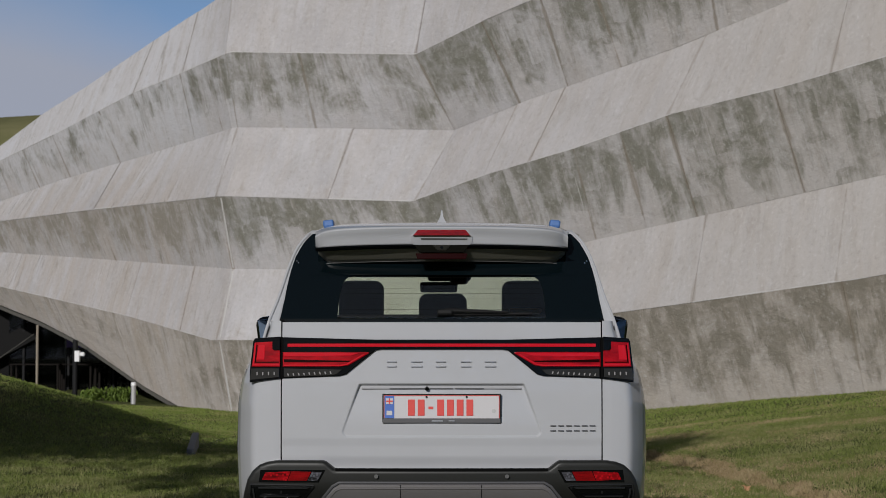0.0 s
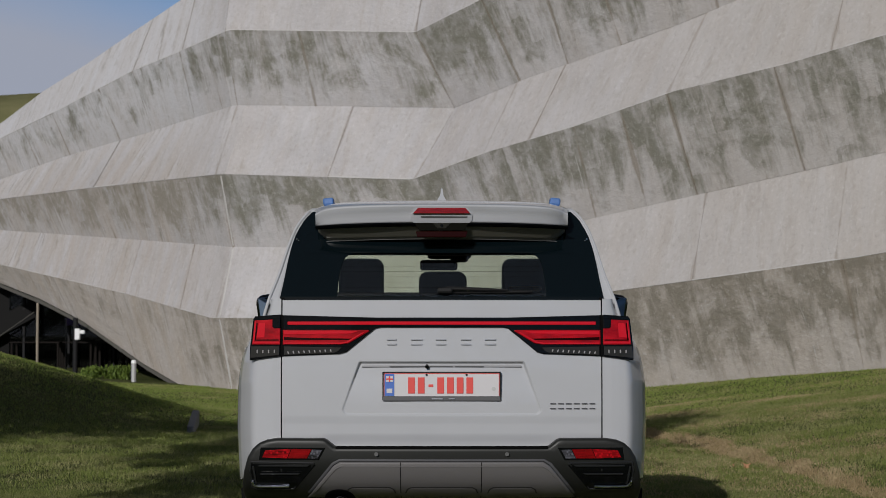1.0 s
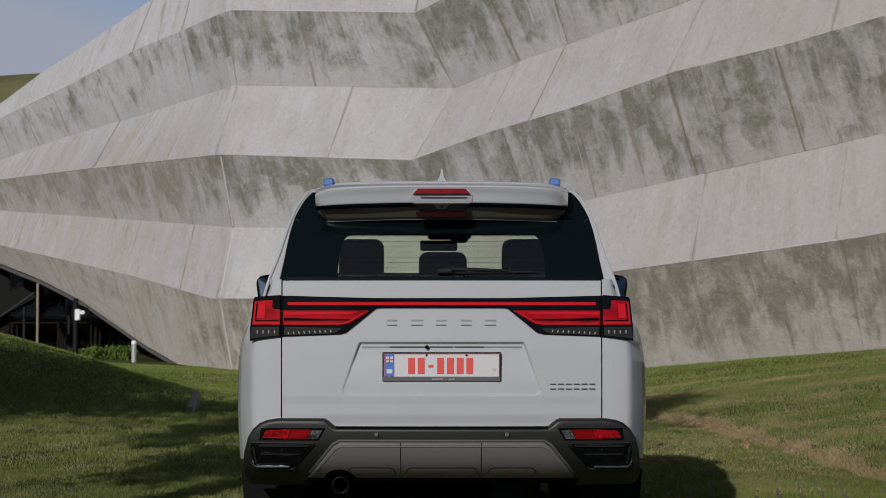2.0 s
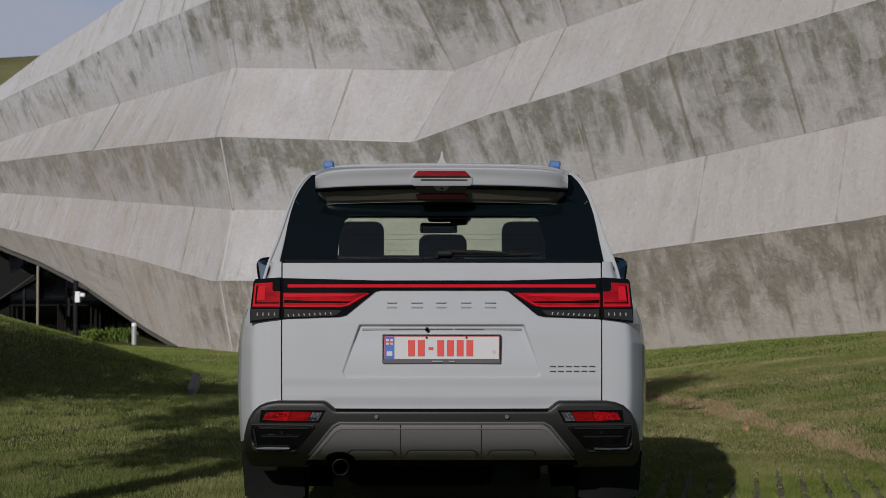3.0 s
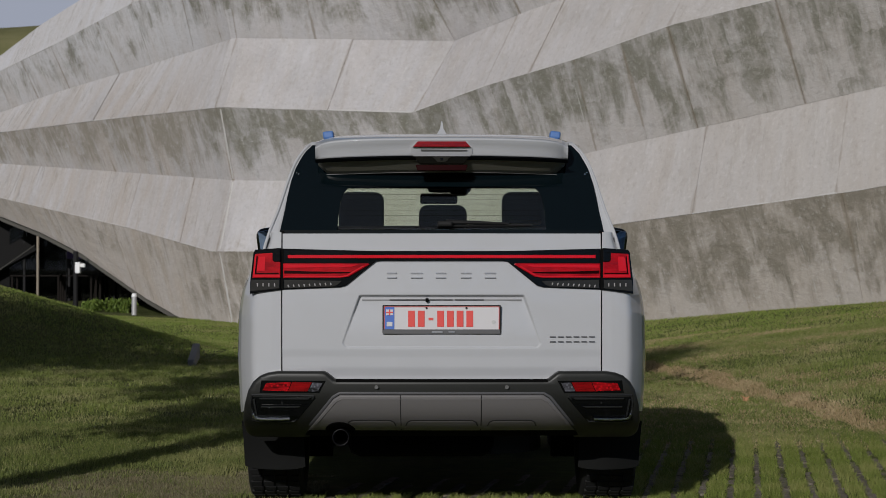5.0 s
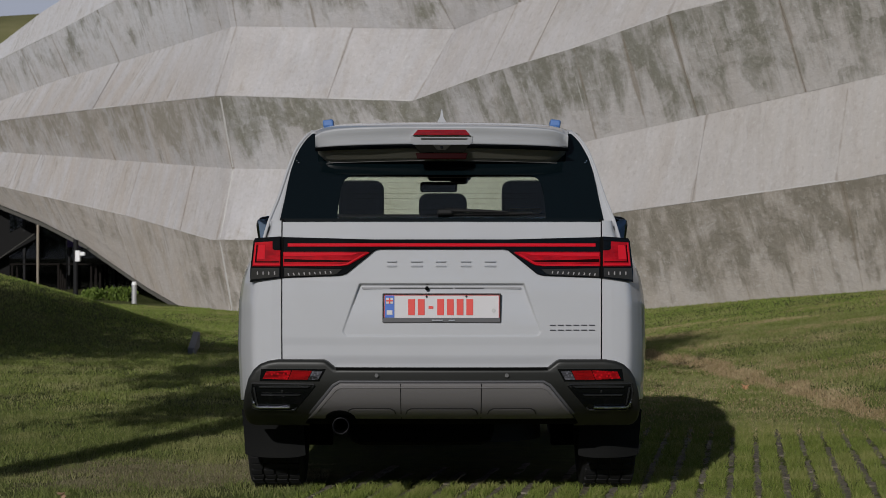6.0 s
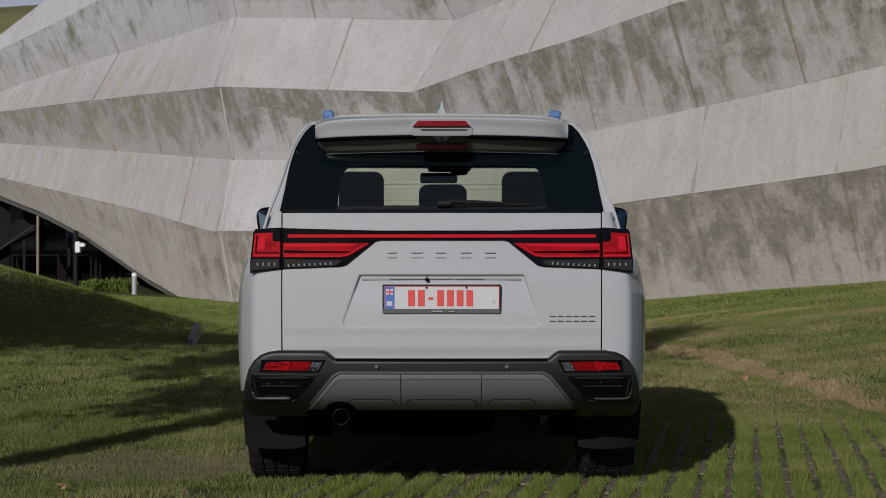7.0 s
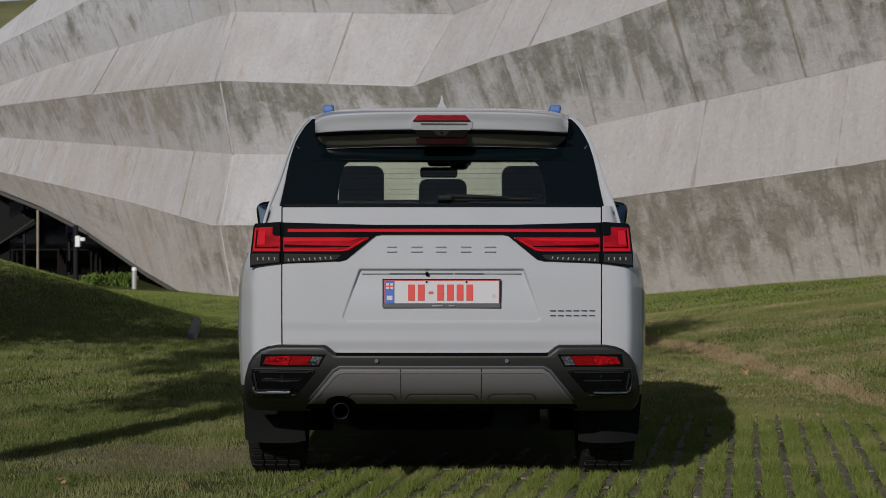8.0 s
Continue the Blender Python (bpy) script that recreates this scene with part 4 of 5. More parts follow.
A0, A1 = (lambda z: 3.72 - (z - 1.26) * 1.62), (lambda z: 3.82 - (z - 1.26) * 1.62)
for sgn in (-1, 1):
    part("d_pillar", side_patch(sgn, lambda z: glass_y(z) + 0.02, lambda z: glass_y(z) + 0.30, 1.22, 1.742, 0.0, 0.012, 18), WHITE, car, "white rear pillar", True)
    face = grid(4, 24, lambda u, v: Vector((sgn * (lerp_line(PILLAR_IN, 1.30 + 0.45 * v) * (1 - u) + u * (lerp_line(GREEN, 1.30 + 0.45 * v) - 0.001)), glass_y(1.30 + 0.45 * v) + 0.026, 1.30 + 0.45 * v)), 0.012, sgn < 0)
    part("pillar_face", face, WHITE, car, "white edge beside the rear window", True)
    part("c_pillar", side_patch(sgn, lambda z: 1.45, lambda z: 1.58, 1.29, 1.74, 0.0, 0.05), TRIM, car)
    part("b_pillar", side_patch(sgn, lambda z: 2.38, lambda z: 2.52, 1.27, 1.75, 0.0, 0.05), TRIM, car)
    part("a_pillar", side_patch(sgn, A0, A1, 1.24, 1.76, 0.0, 0.05), WHITE, car)
    part("roof_side_rail", side_patch(sgn, lambda z: 0.35, lambda z: 2.95, 1.66, 1.735, 0.0, 0.04, 4, 20), WHITE, car, smooth=True)
    for a, b in ((lambda z: glass_y(z) + 0.30, lambda z: 1.45), (lambda z: 1.58, lambda z: 2.38), (lambda z: 2.52, A0)):
        part("side_window", side_patch(sgn, a, b, 1.27, 1.71, 0.012, 0.006), PRIVACY, car, "dark privacy glass")
    bm = rod((sgn * 0.535, 0.46, 1.795), (sgn * 0.53, 2.6, 1.838), 0.016, 0.016, 10)
    rail = part("roof_rail", bm, CHROME, car, "metal roof rail")
    part("rail_tape", box((sgn * 0.535, 0.42, 1.790), (0.050, 0.10, 0.034), 0.008, rot=pose(0, 0, 0, 0, sgn * 6, 0)), BLUE_TAPE, rail, "blue protective tape on the rail end")

# windscreen
part("windscreen", grid(12, 8, lambda u, v: Vector(((u - 0.5) * 2 * (0.76 - 0.14 * v), 3.76 - 0.84 * v - 0.10 * (2 * u - 1) ** 2 + 0.05, 1.235 + 0.53 * v)), 0.006), WIND_GLASS, car, "clear windscreen", True)
part("dashboard", box((0, 3.45, 1.06), (1.5, 0.5, 0.30), 0.06), CABIN, car)

# tail gate, with the sunk plate field
OUT = 0.7205


def gate_y(x, z):
    y = rear_plan(x) + rear_lean(z)
    # sunk trapezoid field round the plate
    half = 0.372 + (1.042 - z) * 0.36
    ins = sstep(0.0, 0.008, half - abs(x) - 0.03 * max(0.0, (0.83 - z) / 0.03) ** 2) * sstep(0.0, 0.012, 1.042 - z) * sstep(0.0, 0.008, z - 0.800)
    depth = 0.0055 + 0.017 * sstep(0.84, 1.04, z)
    y += depth * ins
    # a soft crease above the bumper and under the lamp
    y -= 0.004 * sstep(0.755, 0.80, z) * (1 - sstep(0.98, 1.24, z))
    y += 0.012 * sstep(0.72, 0.66, z) if z < 0.72 else 0.0
    return y


def gate_fn(u, v):
    x = (u - 0.5) * 2 * OUT
    z0 = 0.655 + 0.035 * sstep(0.47, 0.53, abs(x))
    z = z0 + (1.318 - z0) * v
    return Vector((x, gate_y(x, z), z))


bm = grid(380, 230, gate_fn)
gate = part("tailgate", bm, WHITE, car, "white tailgate with a sunk plate field", True)
for sgn in (-1, 1):
    part("panel_gap", skin([(sgn * OUT - 0.006, 0.68), (sgn * OUT + 0.006, 0.68), (sgn * OUT + 0.006, 1.33), (sgn * OUT - 0.006, 1.33)], -0.004, 0.01), UNDER, car)
    part("lamp_gap", skin([(sgn * 0.723 - 0.008, 1.062), (sgn * 0.723 + 0.008, 1.062), (sgn * 0.723 + 0.008, 1.250), (sgn * 0.723 - 0.008, 1.250)], 0.006, 0.01), UNDER, car)

# tail lamp: black housing, red pieces, clear lower lenses
house = [(-0.717, 1.250), (-0.717, 1.064), (-0.46, 1.074), (-0.43, 1.082), (-0.298, 1.190), (-0.275, 1.194), (0.275, 1.194), (0.298, 1.190),
         (0.43, 1.082), (0.46, 1.074), (0.717, 1.064), (0.717, 1.250), (0.3, 1.239), (-0.3, 1.239)]
lamp = part("tail_lamp", skin(house, 0.012, 0.03, 0.004), BLACK_GLOSS, car, "full-width black and red tail lamp")
part("light_line", skin([(-0.696, 1.221), (-0.696, 1.206), (0.696, 1.206), (0.696, 1.221)], 0.017, 0.012, 0.002), RED_LINE, lamp, "thin bright red light line")
for sgn in (-1, 1):
    inner = [(0.717, 1.183), (0.717, 1.117), (0.455, 1.117), (0.42, 1.122), (0.325, 1.178), (0.33, 1.183)]
    lower = [(0.712, 1.109), (0.712, 1.070), (0.49, 1.078), (0.47, 1.085), (0.45, 1.104)]
    slot = [(0.712, 1.151), (0.712, 1.137), (0.60, 1.136), (0.42, 1.138), (0.405, 1.144), (0.60, 1.147)]
    outer = [(0.846, 1.226), (0.857, 1.117), (0.729, 1.117), (0.729, 1.232)]
    out_house = [(0.729, 1.253), (0.729, 1.063), (0.868, 1.045), (0.868, 1.10), (0.853, 1.232), (0.845, 1.245)]
    out_low = [(0.862, 1.109), (0.866, 1.056), (0.733, 1.070), (0.733, 1.109)]
    notch = [(0.765, 1.235), (0.765, 1.198), (0.757, 1.190), (0.729, 1.190), (0.729, 1.235)]
    out_slot = [(0.838, 1.215), (0.846, 1.135), (0.735, 1.135), (0.735, 1.140), (0.838, 1.140), (0.832, 1.215)]

    def m_(p):
        return p if sgn > 0 else mirror(p)
    part("red_lens", skin(m_(inner), 0.018, 0.012, 0.003), RED_LENS, lamp, "tapering red lens")
    part("light_bar", skin(m_([(0.712, 1.178), (0.712, 1.162), (0.41, 1.166), (0.372, 1.178)]), 0.0195, 0.006, 0.002), RED_LINE, lamp, "bright upper light bar")
    part("lens_slot", skin(m_(slot), 0.0195, 0.006), RED_DEEP, lamp)
    part("light_edge", skin(m_([(0.712, 1.126), (0.712, 1.119), (0.458, 1.119), (0.425, 1.124), (0.345, 1.172), (0.356, 1.172), (0.428, 1.130), (0.460, 1.126)]), 0.0205, 0.006, 0.001), RED_LINE, lamp)
    clear = part("lower_lens", skin(m_(lower), 0.016, 0.01, 0.002), SMOKE_LENS, lamp, "smoked clear lower lens")
    for i in range(9):
        x = sgn * (0.50 + 0.024 * i)
        part("led_bead", box((x, rear_plan(x) + rear_lean(1.09) - 0.018, 1.090 - 0.0012 * i), (0.006, 0.006, 0.013), 0.0025, rot=pose(0, 0, 0, 0, 20 * sgn, 0)), LED, clear)
    outer_lamp = part("outer_tail_lamp", skin(m_(out_house), 0.012, 0.03, 0.004, 0.02), BLACK_GLOSS, car, "black outer lamp housing")
    part("red_lens", skin(m_(outer), 0.018, 0.012, 0.003, 0.02), RED_LENS, outer_lamp, "red outer lens")
    part("lens_slot", skin(m_(out_slot), 0.0195, 0.006, 0, 0.02), RED_DEEP, outer_lamp)
    part("light_edge", skin(m_([(0.842, 1.222), (0.853, 1.121), (0.731, 1.121), (0.731, 1.130), (0.846, 1.130), (0.837, 1.222)]), 0.0205, 0.006, 0.001, 0.02), RED_LINE, outer_lamp)
    part("light_bar", skin(m_([(0.830, 1.200), (0.838, 1.148), (0.800, 1.148), (0.797, 1.214), (0.826, 1.214)]), 0.0195, 0.006, 0.002, 0.02), RED_LINE, outer_lamp, "bright upright light bar")
    part("lens_notch", skin(m_(notch), 0.022, 0.012, 0.003, 0.02), BLACK_GLOSS, outer_lamp)
    clear = part("lower_lens", skin(m_(out_low), 0.016, 0.01, 0.002, 0.02), SMOKE_LENS, outer_lamp)
    for i in range(4):
        x = sgn * (0.755 + 0.026 * i)
        part("led_bead", box((x, rear_plan(x) + rear_lean(1.08) - 0.018, 1.086), (0.006, 0.006, 0.016), 0.0025), LED, clear)

# badges as plain bars
for x0, x1 in ((-0.246, -0.203), (-0.138, -0.087), (-0.026, 0.020), (0.087, 0.133), (0.194, 0.245)):
    for zz, dz in ((1.1385, 0.0062), (1.1175, 0.0062)):
        xm = 0.5 * (x0 + x1)
        part("badge_bar", box((xm, gate_y(xm, zz) - 0.003, zz), (x1 - x0, 0.006, dz), 0.0015), BADGE, gate)
for i in range(6):
    x = 0.502 + 0.0355 * i
    for zz in (0.851, 0.829):
        part("model_badge_bar", box((x, gate_y(x, zz) - 0.003, zz), (0.026, 0.005, 0.0050), 0.001), BADGE_DARK, gate)

# plate
PY = gate_y(0.0, 0.93) - 0.009
plate = part("number_plate", box((0, PY + 0.006, 0.930), (0.524, 0.012, 0.126), 0.005), PLATE_WHITE, car, "white number plate with red bars in a dark frame")
part("plate_frame", box((0, PY - 0.001, 0.874), (0.532, 0.009, 0.022), 0.003), FRAME_GREY, plate)
part("plate_frame", box((0, PY - 0.001, 0.9925), (0.532, 0.008, 0.005), 0.001), TRIM, plate)
for sgn in (-1, 1):
    part("plate_frame", box((sgn * 0.2645, PY - 0.001, 0.930), (0.005, 0.008, 0.126), 0.001), TRIM, plate)
    part("red_border", box((sgn * 0.259, PY - 0.001, 0.938), (0.0025, 0.003, 0.104), 0.0005), PLATE_RED, plate)
part("red_border", box((0, PY - 0.001, 0.987), (0.52, 0.003, 0.0025), 0.0005), PLATE_RED, plate)
blue = part("blue_field", box((-0.235, PY - 0.001, 0.936), (0.043, 0.003, 0.100), 0.0005), PLATE_BLUE, plate)
part("flag_field", box((-0.235, PY - 0.0035, 0.962), (0.032, 0.002, 0.026), 0.0005), PLATE_WHITE, blue)
part("flag_bar", box((-0.235, PY - 0.0055, 0.962), (0.006, 0.002, 0.026), 0.0004), PLATE_RED, blue)
part("flag_bar", box((-0.235, PY - 0.0060, 0.962), (0.032, 0.002, 0.006), 0.0004), PLATE_RED, blue)
part("white_bar", box((-0.235, PY - 0.0035, 0.909), (0.026, 0.002, 0.020), 0.0005), PLATE_WHITE, blue)
for i in range(7):
    x = -0.136 + 0.0438 * i
    if i == 2:
        part("red_bar", box((x, PY - 0.001, 0.932), (0.022, 0.003, 0.012), 0.001), PLATE_RED, plate)
        continue
    part("red_bar", box((x, PY - 0.001, 0.933), (0.031, 0.003, 0.073), 0.004), PLATE_RED, plate)
part("frame_bar", box((-0.02, PY - 0.010, 0.8735), (0.05, 0.002, 0.007), 0.001), BADGE, plate)
part("frame_bar", box((0.045, PY - 0.010, 0.8735), (0.028, 0.002, 0.006), 0.001), BADGE, plate)
part("plate_seal", rod((0.234, PY - 0.003, 0.918), (0.234, PY, 0.918), 0.009, seg=16), GREY_METAL, plate)
for x in (-0.068, 0.112):
    part("plate_screw", rod((x, PY - 0.004, 0.981), (x, PY, 0.981), 0.005, seg=12), DARK_POST, plate)

# plate lamp bar and camera under the field's upper lip
bar = part("handle_bar", box((0.0, gate_y(0, 1.0) + 0.008, 1.0185), (0.72, 0.016, 0.009), 0.002, seg=2), BAR_GREY, car, "light grey plate lamp bar", "crisp")
for x0, x1 in ((-0.235, -0.075), (-0.055, 0.05), (0.06, 0.19)):
    part("lamp_strip", box(((x0 + x1) / 2, gate_y(0, 1.0) - 0.001, 1.0180), (x1 - x0, 0.006, 0.0055), 0.001), STRIP_GREY, bar)
part("reversing_camera", rod((-0.066, gate_y(0, 1.0) - 0.018, 1.016), (-0.066, gate_y(0, 1.0), 1.020), 0.0085, seg=20), BLACK_GLOSS, bar, "small black reversing camera")

# rear glass, frit bands, spoiler
GLASS_EDGE = [(1.322, 0.736), (1.364, 0.728), (1.428, 0.716), (1.493, 0.704), (1.557, 0.691), (1.622, 0.668), (1.66, 0.642), (1.70, 0.612)]


def glass_fn(u, v):
    z = 1.322 + (1.68 - 1.322) * v
    a = (u - 0.5) * 2
    return Vector((a * lerp_line(GLASS_EDGE, z), glass_y(z) + 0.012 * a * a, z))


part("rear_window", grid(24, 12, glass_fn, 0.005), REAR_GLASS, car, "tinted rear window", True)
BORDER_OUT = [(1.322, 0.737), (1.364, 0.729), (1.428, 0.717), (1.493, 0.707), (1.557, 0.694), (1.622, 0.675), (1.66, 0.656), (1.693, 0.637), (1.715, 0.618), (1.732, 0.600)]
# inner edge drawn far in: the black also stands for the cabin's darkness
BORDER_IN = [(1.322, 0.476), (1.42, 0.469), (1.48, 0.459), (1.51, 0.448), (1.528, 0.428), (1.538, 0.395), (1.732, 0.395)]
for sgn in (-1, 1):
    def frit(u, v, sgn=sgn):
        z = 1.322 + 0.410 * v
        e, i = lerp_line(BORDER_OUT, z), lerp_line(BORDER_IN, z)
        x = i + (e - i) * u
        return Vector((sgn * x, glass_y(z) + 0.012 * (x / lerp_line(GLASS_EDGE, z)) ** 2 - 0.0028, z))
    part("black_glass_border", grid(10, 36, frit, 0.002, sgn < 0), GLASS_BAND, car, "black border and cheek of the rear window, widened over the dark cabin")
    # tiny chrome dots stand in for two glints on the cheek
    for x, z in ((0.668, 1.603), (0.660, 1.595)):
        part("border_glint", rod((sgn * x, glass_y(z) + 0.003, z), (sgn * x, glass_y(z) + 0.02, z), 0.003, seg=8), CHROME, car, "tiny chrome dot standing in for a glint")
for i in range(8):
    z = 1.352 + 0.0245 * i
    part("heater_line", grid(12, 1, lambda u, v: Vector(((u - 0.5) * 0.90, glass_y(z) + 0.012 * ((u - 0.5) * 0.90 / 0.72) ** 2 - 0.0012, z + 0.0009 * v)), 0.0006), HEATER, car)
# upper band reaches down over the cabin's dark header
part("upper_glass_border", grid(24, 3, lambda u, v: glass_fn(0.06 + 0.88 * u, 0.598 + 0.402 * v) + Vector((0, -0.0045, 0)), 0.002), GLASS_BAND, car, "black glass border, lowered over the dark cabin header")
part("lower_glass_border", grid(20, 2, lambda u, v: glass_fn(u, 0.0) + Vector((0, -0.006 + 0.004 * v, -0.004 + 0.016 * v)), 0.004), GLASS_BAND, car)


def spoil_top(x):
    return 1.751 - 0.016 * (abs(x) / 0.58) ** 3 - 0.020 * (abs(x) / 0.58) ** 16


def spoiler():
    """Closed blade: roof line, trailing face, hollow underside."""
    n = 40
    rows = []
    for i in range(n + 1):
        x = -0.578 + 1.156 * i / n
        a = abs(x) / 0.578
        t, e = spoil_top(x), 0.05 * a ** 4 + 0.05 * a ** 14
        lo = 1.672 - 0.012 * a ** 2
        dip = 0.006 * (1 - sstep(0.10, 0.34, abs(x)))
        rows.append([(x, 0.26, t + 0.034), (x, 0.14, t + 0.020), (x, 0.03 + e, t + 0.004), (x, 0.008 + e, t - 0.001), (x, 0.0 + e, t - 0.006), (x, 0.001 + e, t - 0.011),
                     (x, 0.012 + e + dip, t - 0.028), (x, 0.026 + e, t - 0.052), (x, 0.031 + e, lo + 0.006), (x, 0.034 + e, lo),
                     (x, 0.06 + e, lo), (x, 0.24, lo + 0.04)])
    v = [p for r in rows for p in r]
    k = len(rows[0])
    f = [(i * k + j, i * k + (j + 1) % k, (i + 1) * k + (j + 1) % k, (i + 1) * k + j) for i in range(n) for j in range(k)]
    f += [tuple(range(k)), tuple(n * k + j for j in reversed(range(k)))]
    return raw("spoiler", v, f, WHITE, car, True)


def undercut(bm):
    """Lets a piece of the centre housing lean in under the spoiler's edge."""
    for v in bm.verts:
        v.co.y += 0.001 + 0.47 * (1.740 - v.co.z) - rear_plan(v.co.x) - rear_lean(v.co.z)
    return bm


sp = spoiler()
part("spoiler_edge", grid(30, 1, lambda u, v: Vector(((u - 0.5) * 1.06, 0.138 + 0.04 * (2 * u - 1) ** 2, 1.6035 - 0.003 * v - 0.01 * (2 * u - 1) ** 2)), 0.003), SENSOR, sp, "thin grey lower edge")
part("spoiler_underside", grid(30, 4, lambda u, v: Vector(((u - 0.5) * 1.13, 0.034 + 0.11 * v + 0.04 * (2 * u - 1) ** 2, 1.664 - 0.062 * v * (1 - 0.7 * abs(2 * u - 1) ** 22) - 0.01 * (2 * u - 1) ** 2)), 0.004), MIRRORED_GROUND, car, "spoiler underside coloured like its reflection of the ground", True)
part("spoiler_lip", grid(30, 2, lambda u, v: Vector(((u - 0.5) * 1.15, 0.02 + 0.02 * v + 0.05 * abs(2 * u - 1) ** 4, 1.668 - 0.012 * v - 0.012 * (2 * u - 1) ** 2)), 0.004), BLACK_GLOSS, sp)
brake = part("brake_light_housing", undercut(skin([(-0.140, 1.706), (-0.140, 1.680), (-0.128, 1.668), (0.128, 1.668), (0.140, 1.680), (0.140, 1.706), (0.118, 1.732), (-0.118, 1.732)], 0.0025, 0.03, 0.001)), WHITE, car, "white centre housing under the brake light", "crisp")
part("brake_lens", skin([(-0.130, 1.709), (0.130, 1.709), (0.108, 1.734), (-0.108, 1.734)], 0.042, 0.03, 0.003), RED_DARK, brake, "dark red high brake lens")
part("camera_panel", undercut(skin([(-0.125, 1.668), (-0.102, 1.634), (0.102, 1.634), (0.125, 1.668)], 0.022, 0.03, 0.003)), CAMERA_PANEL, brake, "recessed camera panel with the spoiler's shade in its colour")
part("camera_trim", undercut(skin([(-0.095, 1.6990), (-0.093, 1.6900), (0.115, 1.6900), (0.117, 1.6970)], 0.0055, 0.010, 0.001)), SENSOR, brake, "thin satin trim strip")
part("camera_shield", undercut(skin([(-0.040, 1.665), (-0.018, 1.642), (0.018, 1.642), (0.040, 1.665)], 0.026, 0.01, 0.002)), SHIELD_GREY, brake)
part("camera_eye", rod((0.0, 0.012, 1.656), (0.0, 0.03, 1.656), 0.0065, seg=16), BLACK_GLOSS, brake)
part("lower_red_strip", skin([(-0.118, 1.630), (-0.110, 1.604), (0.110, 1.604), (0.118, 1.630)], 0.0, 0.03, 0.003), RED_DEEP, brake, "dark red strip under the spoiler")

# fin, wiper
fin = bmesh.new()
prof = [(0.0, 0.0), (0.03, 0.035), (0.05, 0.066), (0.068, 0.074), (0.12, 0.04), (0.20, 0.0)]
va = [[fin.verts.new((sx * (0.026 if h < 0.01 else 0.013 * (1 - h / 0.09)), 0.62 + y, 1.805 + h)) for y, h in prof] for sx in (-1, 1)]
for i in range(len(prof) - 1):
    fin.faces.new((va[0][i], va[0][i + 1], va[1][i + 1], va[1][i]))
fin.faces.new(va[0])
fin.faces.new(list(reversed(va[1])))
bmesh.ops.recalc_face_normals(fin, faces=fin.faces[:])
part("antenna_fin", fin, WHITE, car, "white shark-fin antenna")
wiper = part("rear_wiper", rod((0.02, glass_y(1.37) - 0.035, 1.372), (0.30, glass_y(1.37) - 0.02, 1.364), 0.011, 0.005, 10), TRIM, car, "black rear wiper")
part("wiper_pivot", box((0.015, glass_y(1.365) - 0.03, 1.362), (0.07, 0.05, 0.026), 0.010), TRIM, wiper)
part("wiper_blade", rod((-0.02, glass_y(1.355) - 0.012, 1.352), (0.41, glass_y(1.355) + 0.0, 1.358), 0.006, 0.006, 8), TRIM, wiper)

# mirrors
for sgn in (-1, 1):
    mir = part("door_mirror", box((sgn * 1.03, 3.30, 1.325), (0.23, 0.13, 0.20), 0.05, rot=pose(0, 0, 0, 0, sgn * 8, 0), seg=4), BLACK_GLOSS, car, "dark door mirror with mirror glass", True)
    part("mirror_glass", box((sgn * 1.035, 3.232, 1.33), (0.19, 0.012, 0.155), 0.004, rot=pose(0, 0, 0, 4, sgn * 8, -sgn * 8)), MIRROR, mir)
    part("mirror_stalk", box((sgn * 0.92, 3.32, 1.25), (0.16, 0.08, 0.05), 0.015), TRIM, mir)

# bumper
bump_half = [(0.47, 0.660), (0.482, 0.663), (0.515, 0.690), (0.53, 0.697), (0.74, 0.697), (0.785, 0.690), (0.82, 0.676), (0.85, 0.650), (0.873, 0.612), (0.892, 0.545),
             (0.905, 0.465), (0.905, 0.405), (0.895, 0.382), (0.875, 0.372), (0.62, 0.372), (0.60, 0.42)]
bump_poly = [(-x, z) for x, z in reversed(bump_half)] + bump_half
bumper = part("rear_bumper", skin(bump_poly, 0.060, 0.14, 0.018), DARK_PLASTIC, car, "dark grey plastic rear bumper", "crisp")
part("bumper_gap", skin([(-0.475, 0.652), (0.475, 0.652), (0.475, 0.664), (-0.475, 0.664)], 0.064, 0.01), UNDER, bumper)
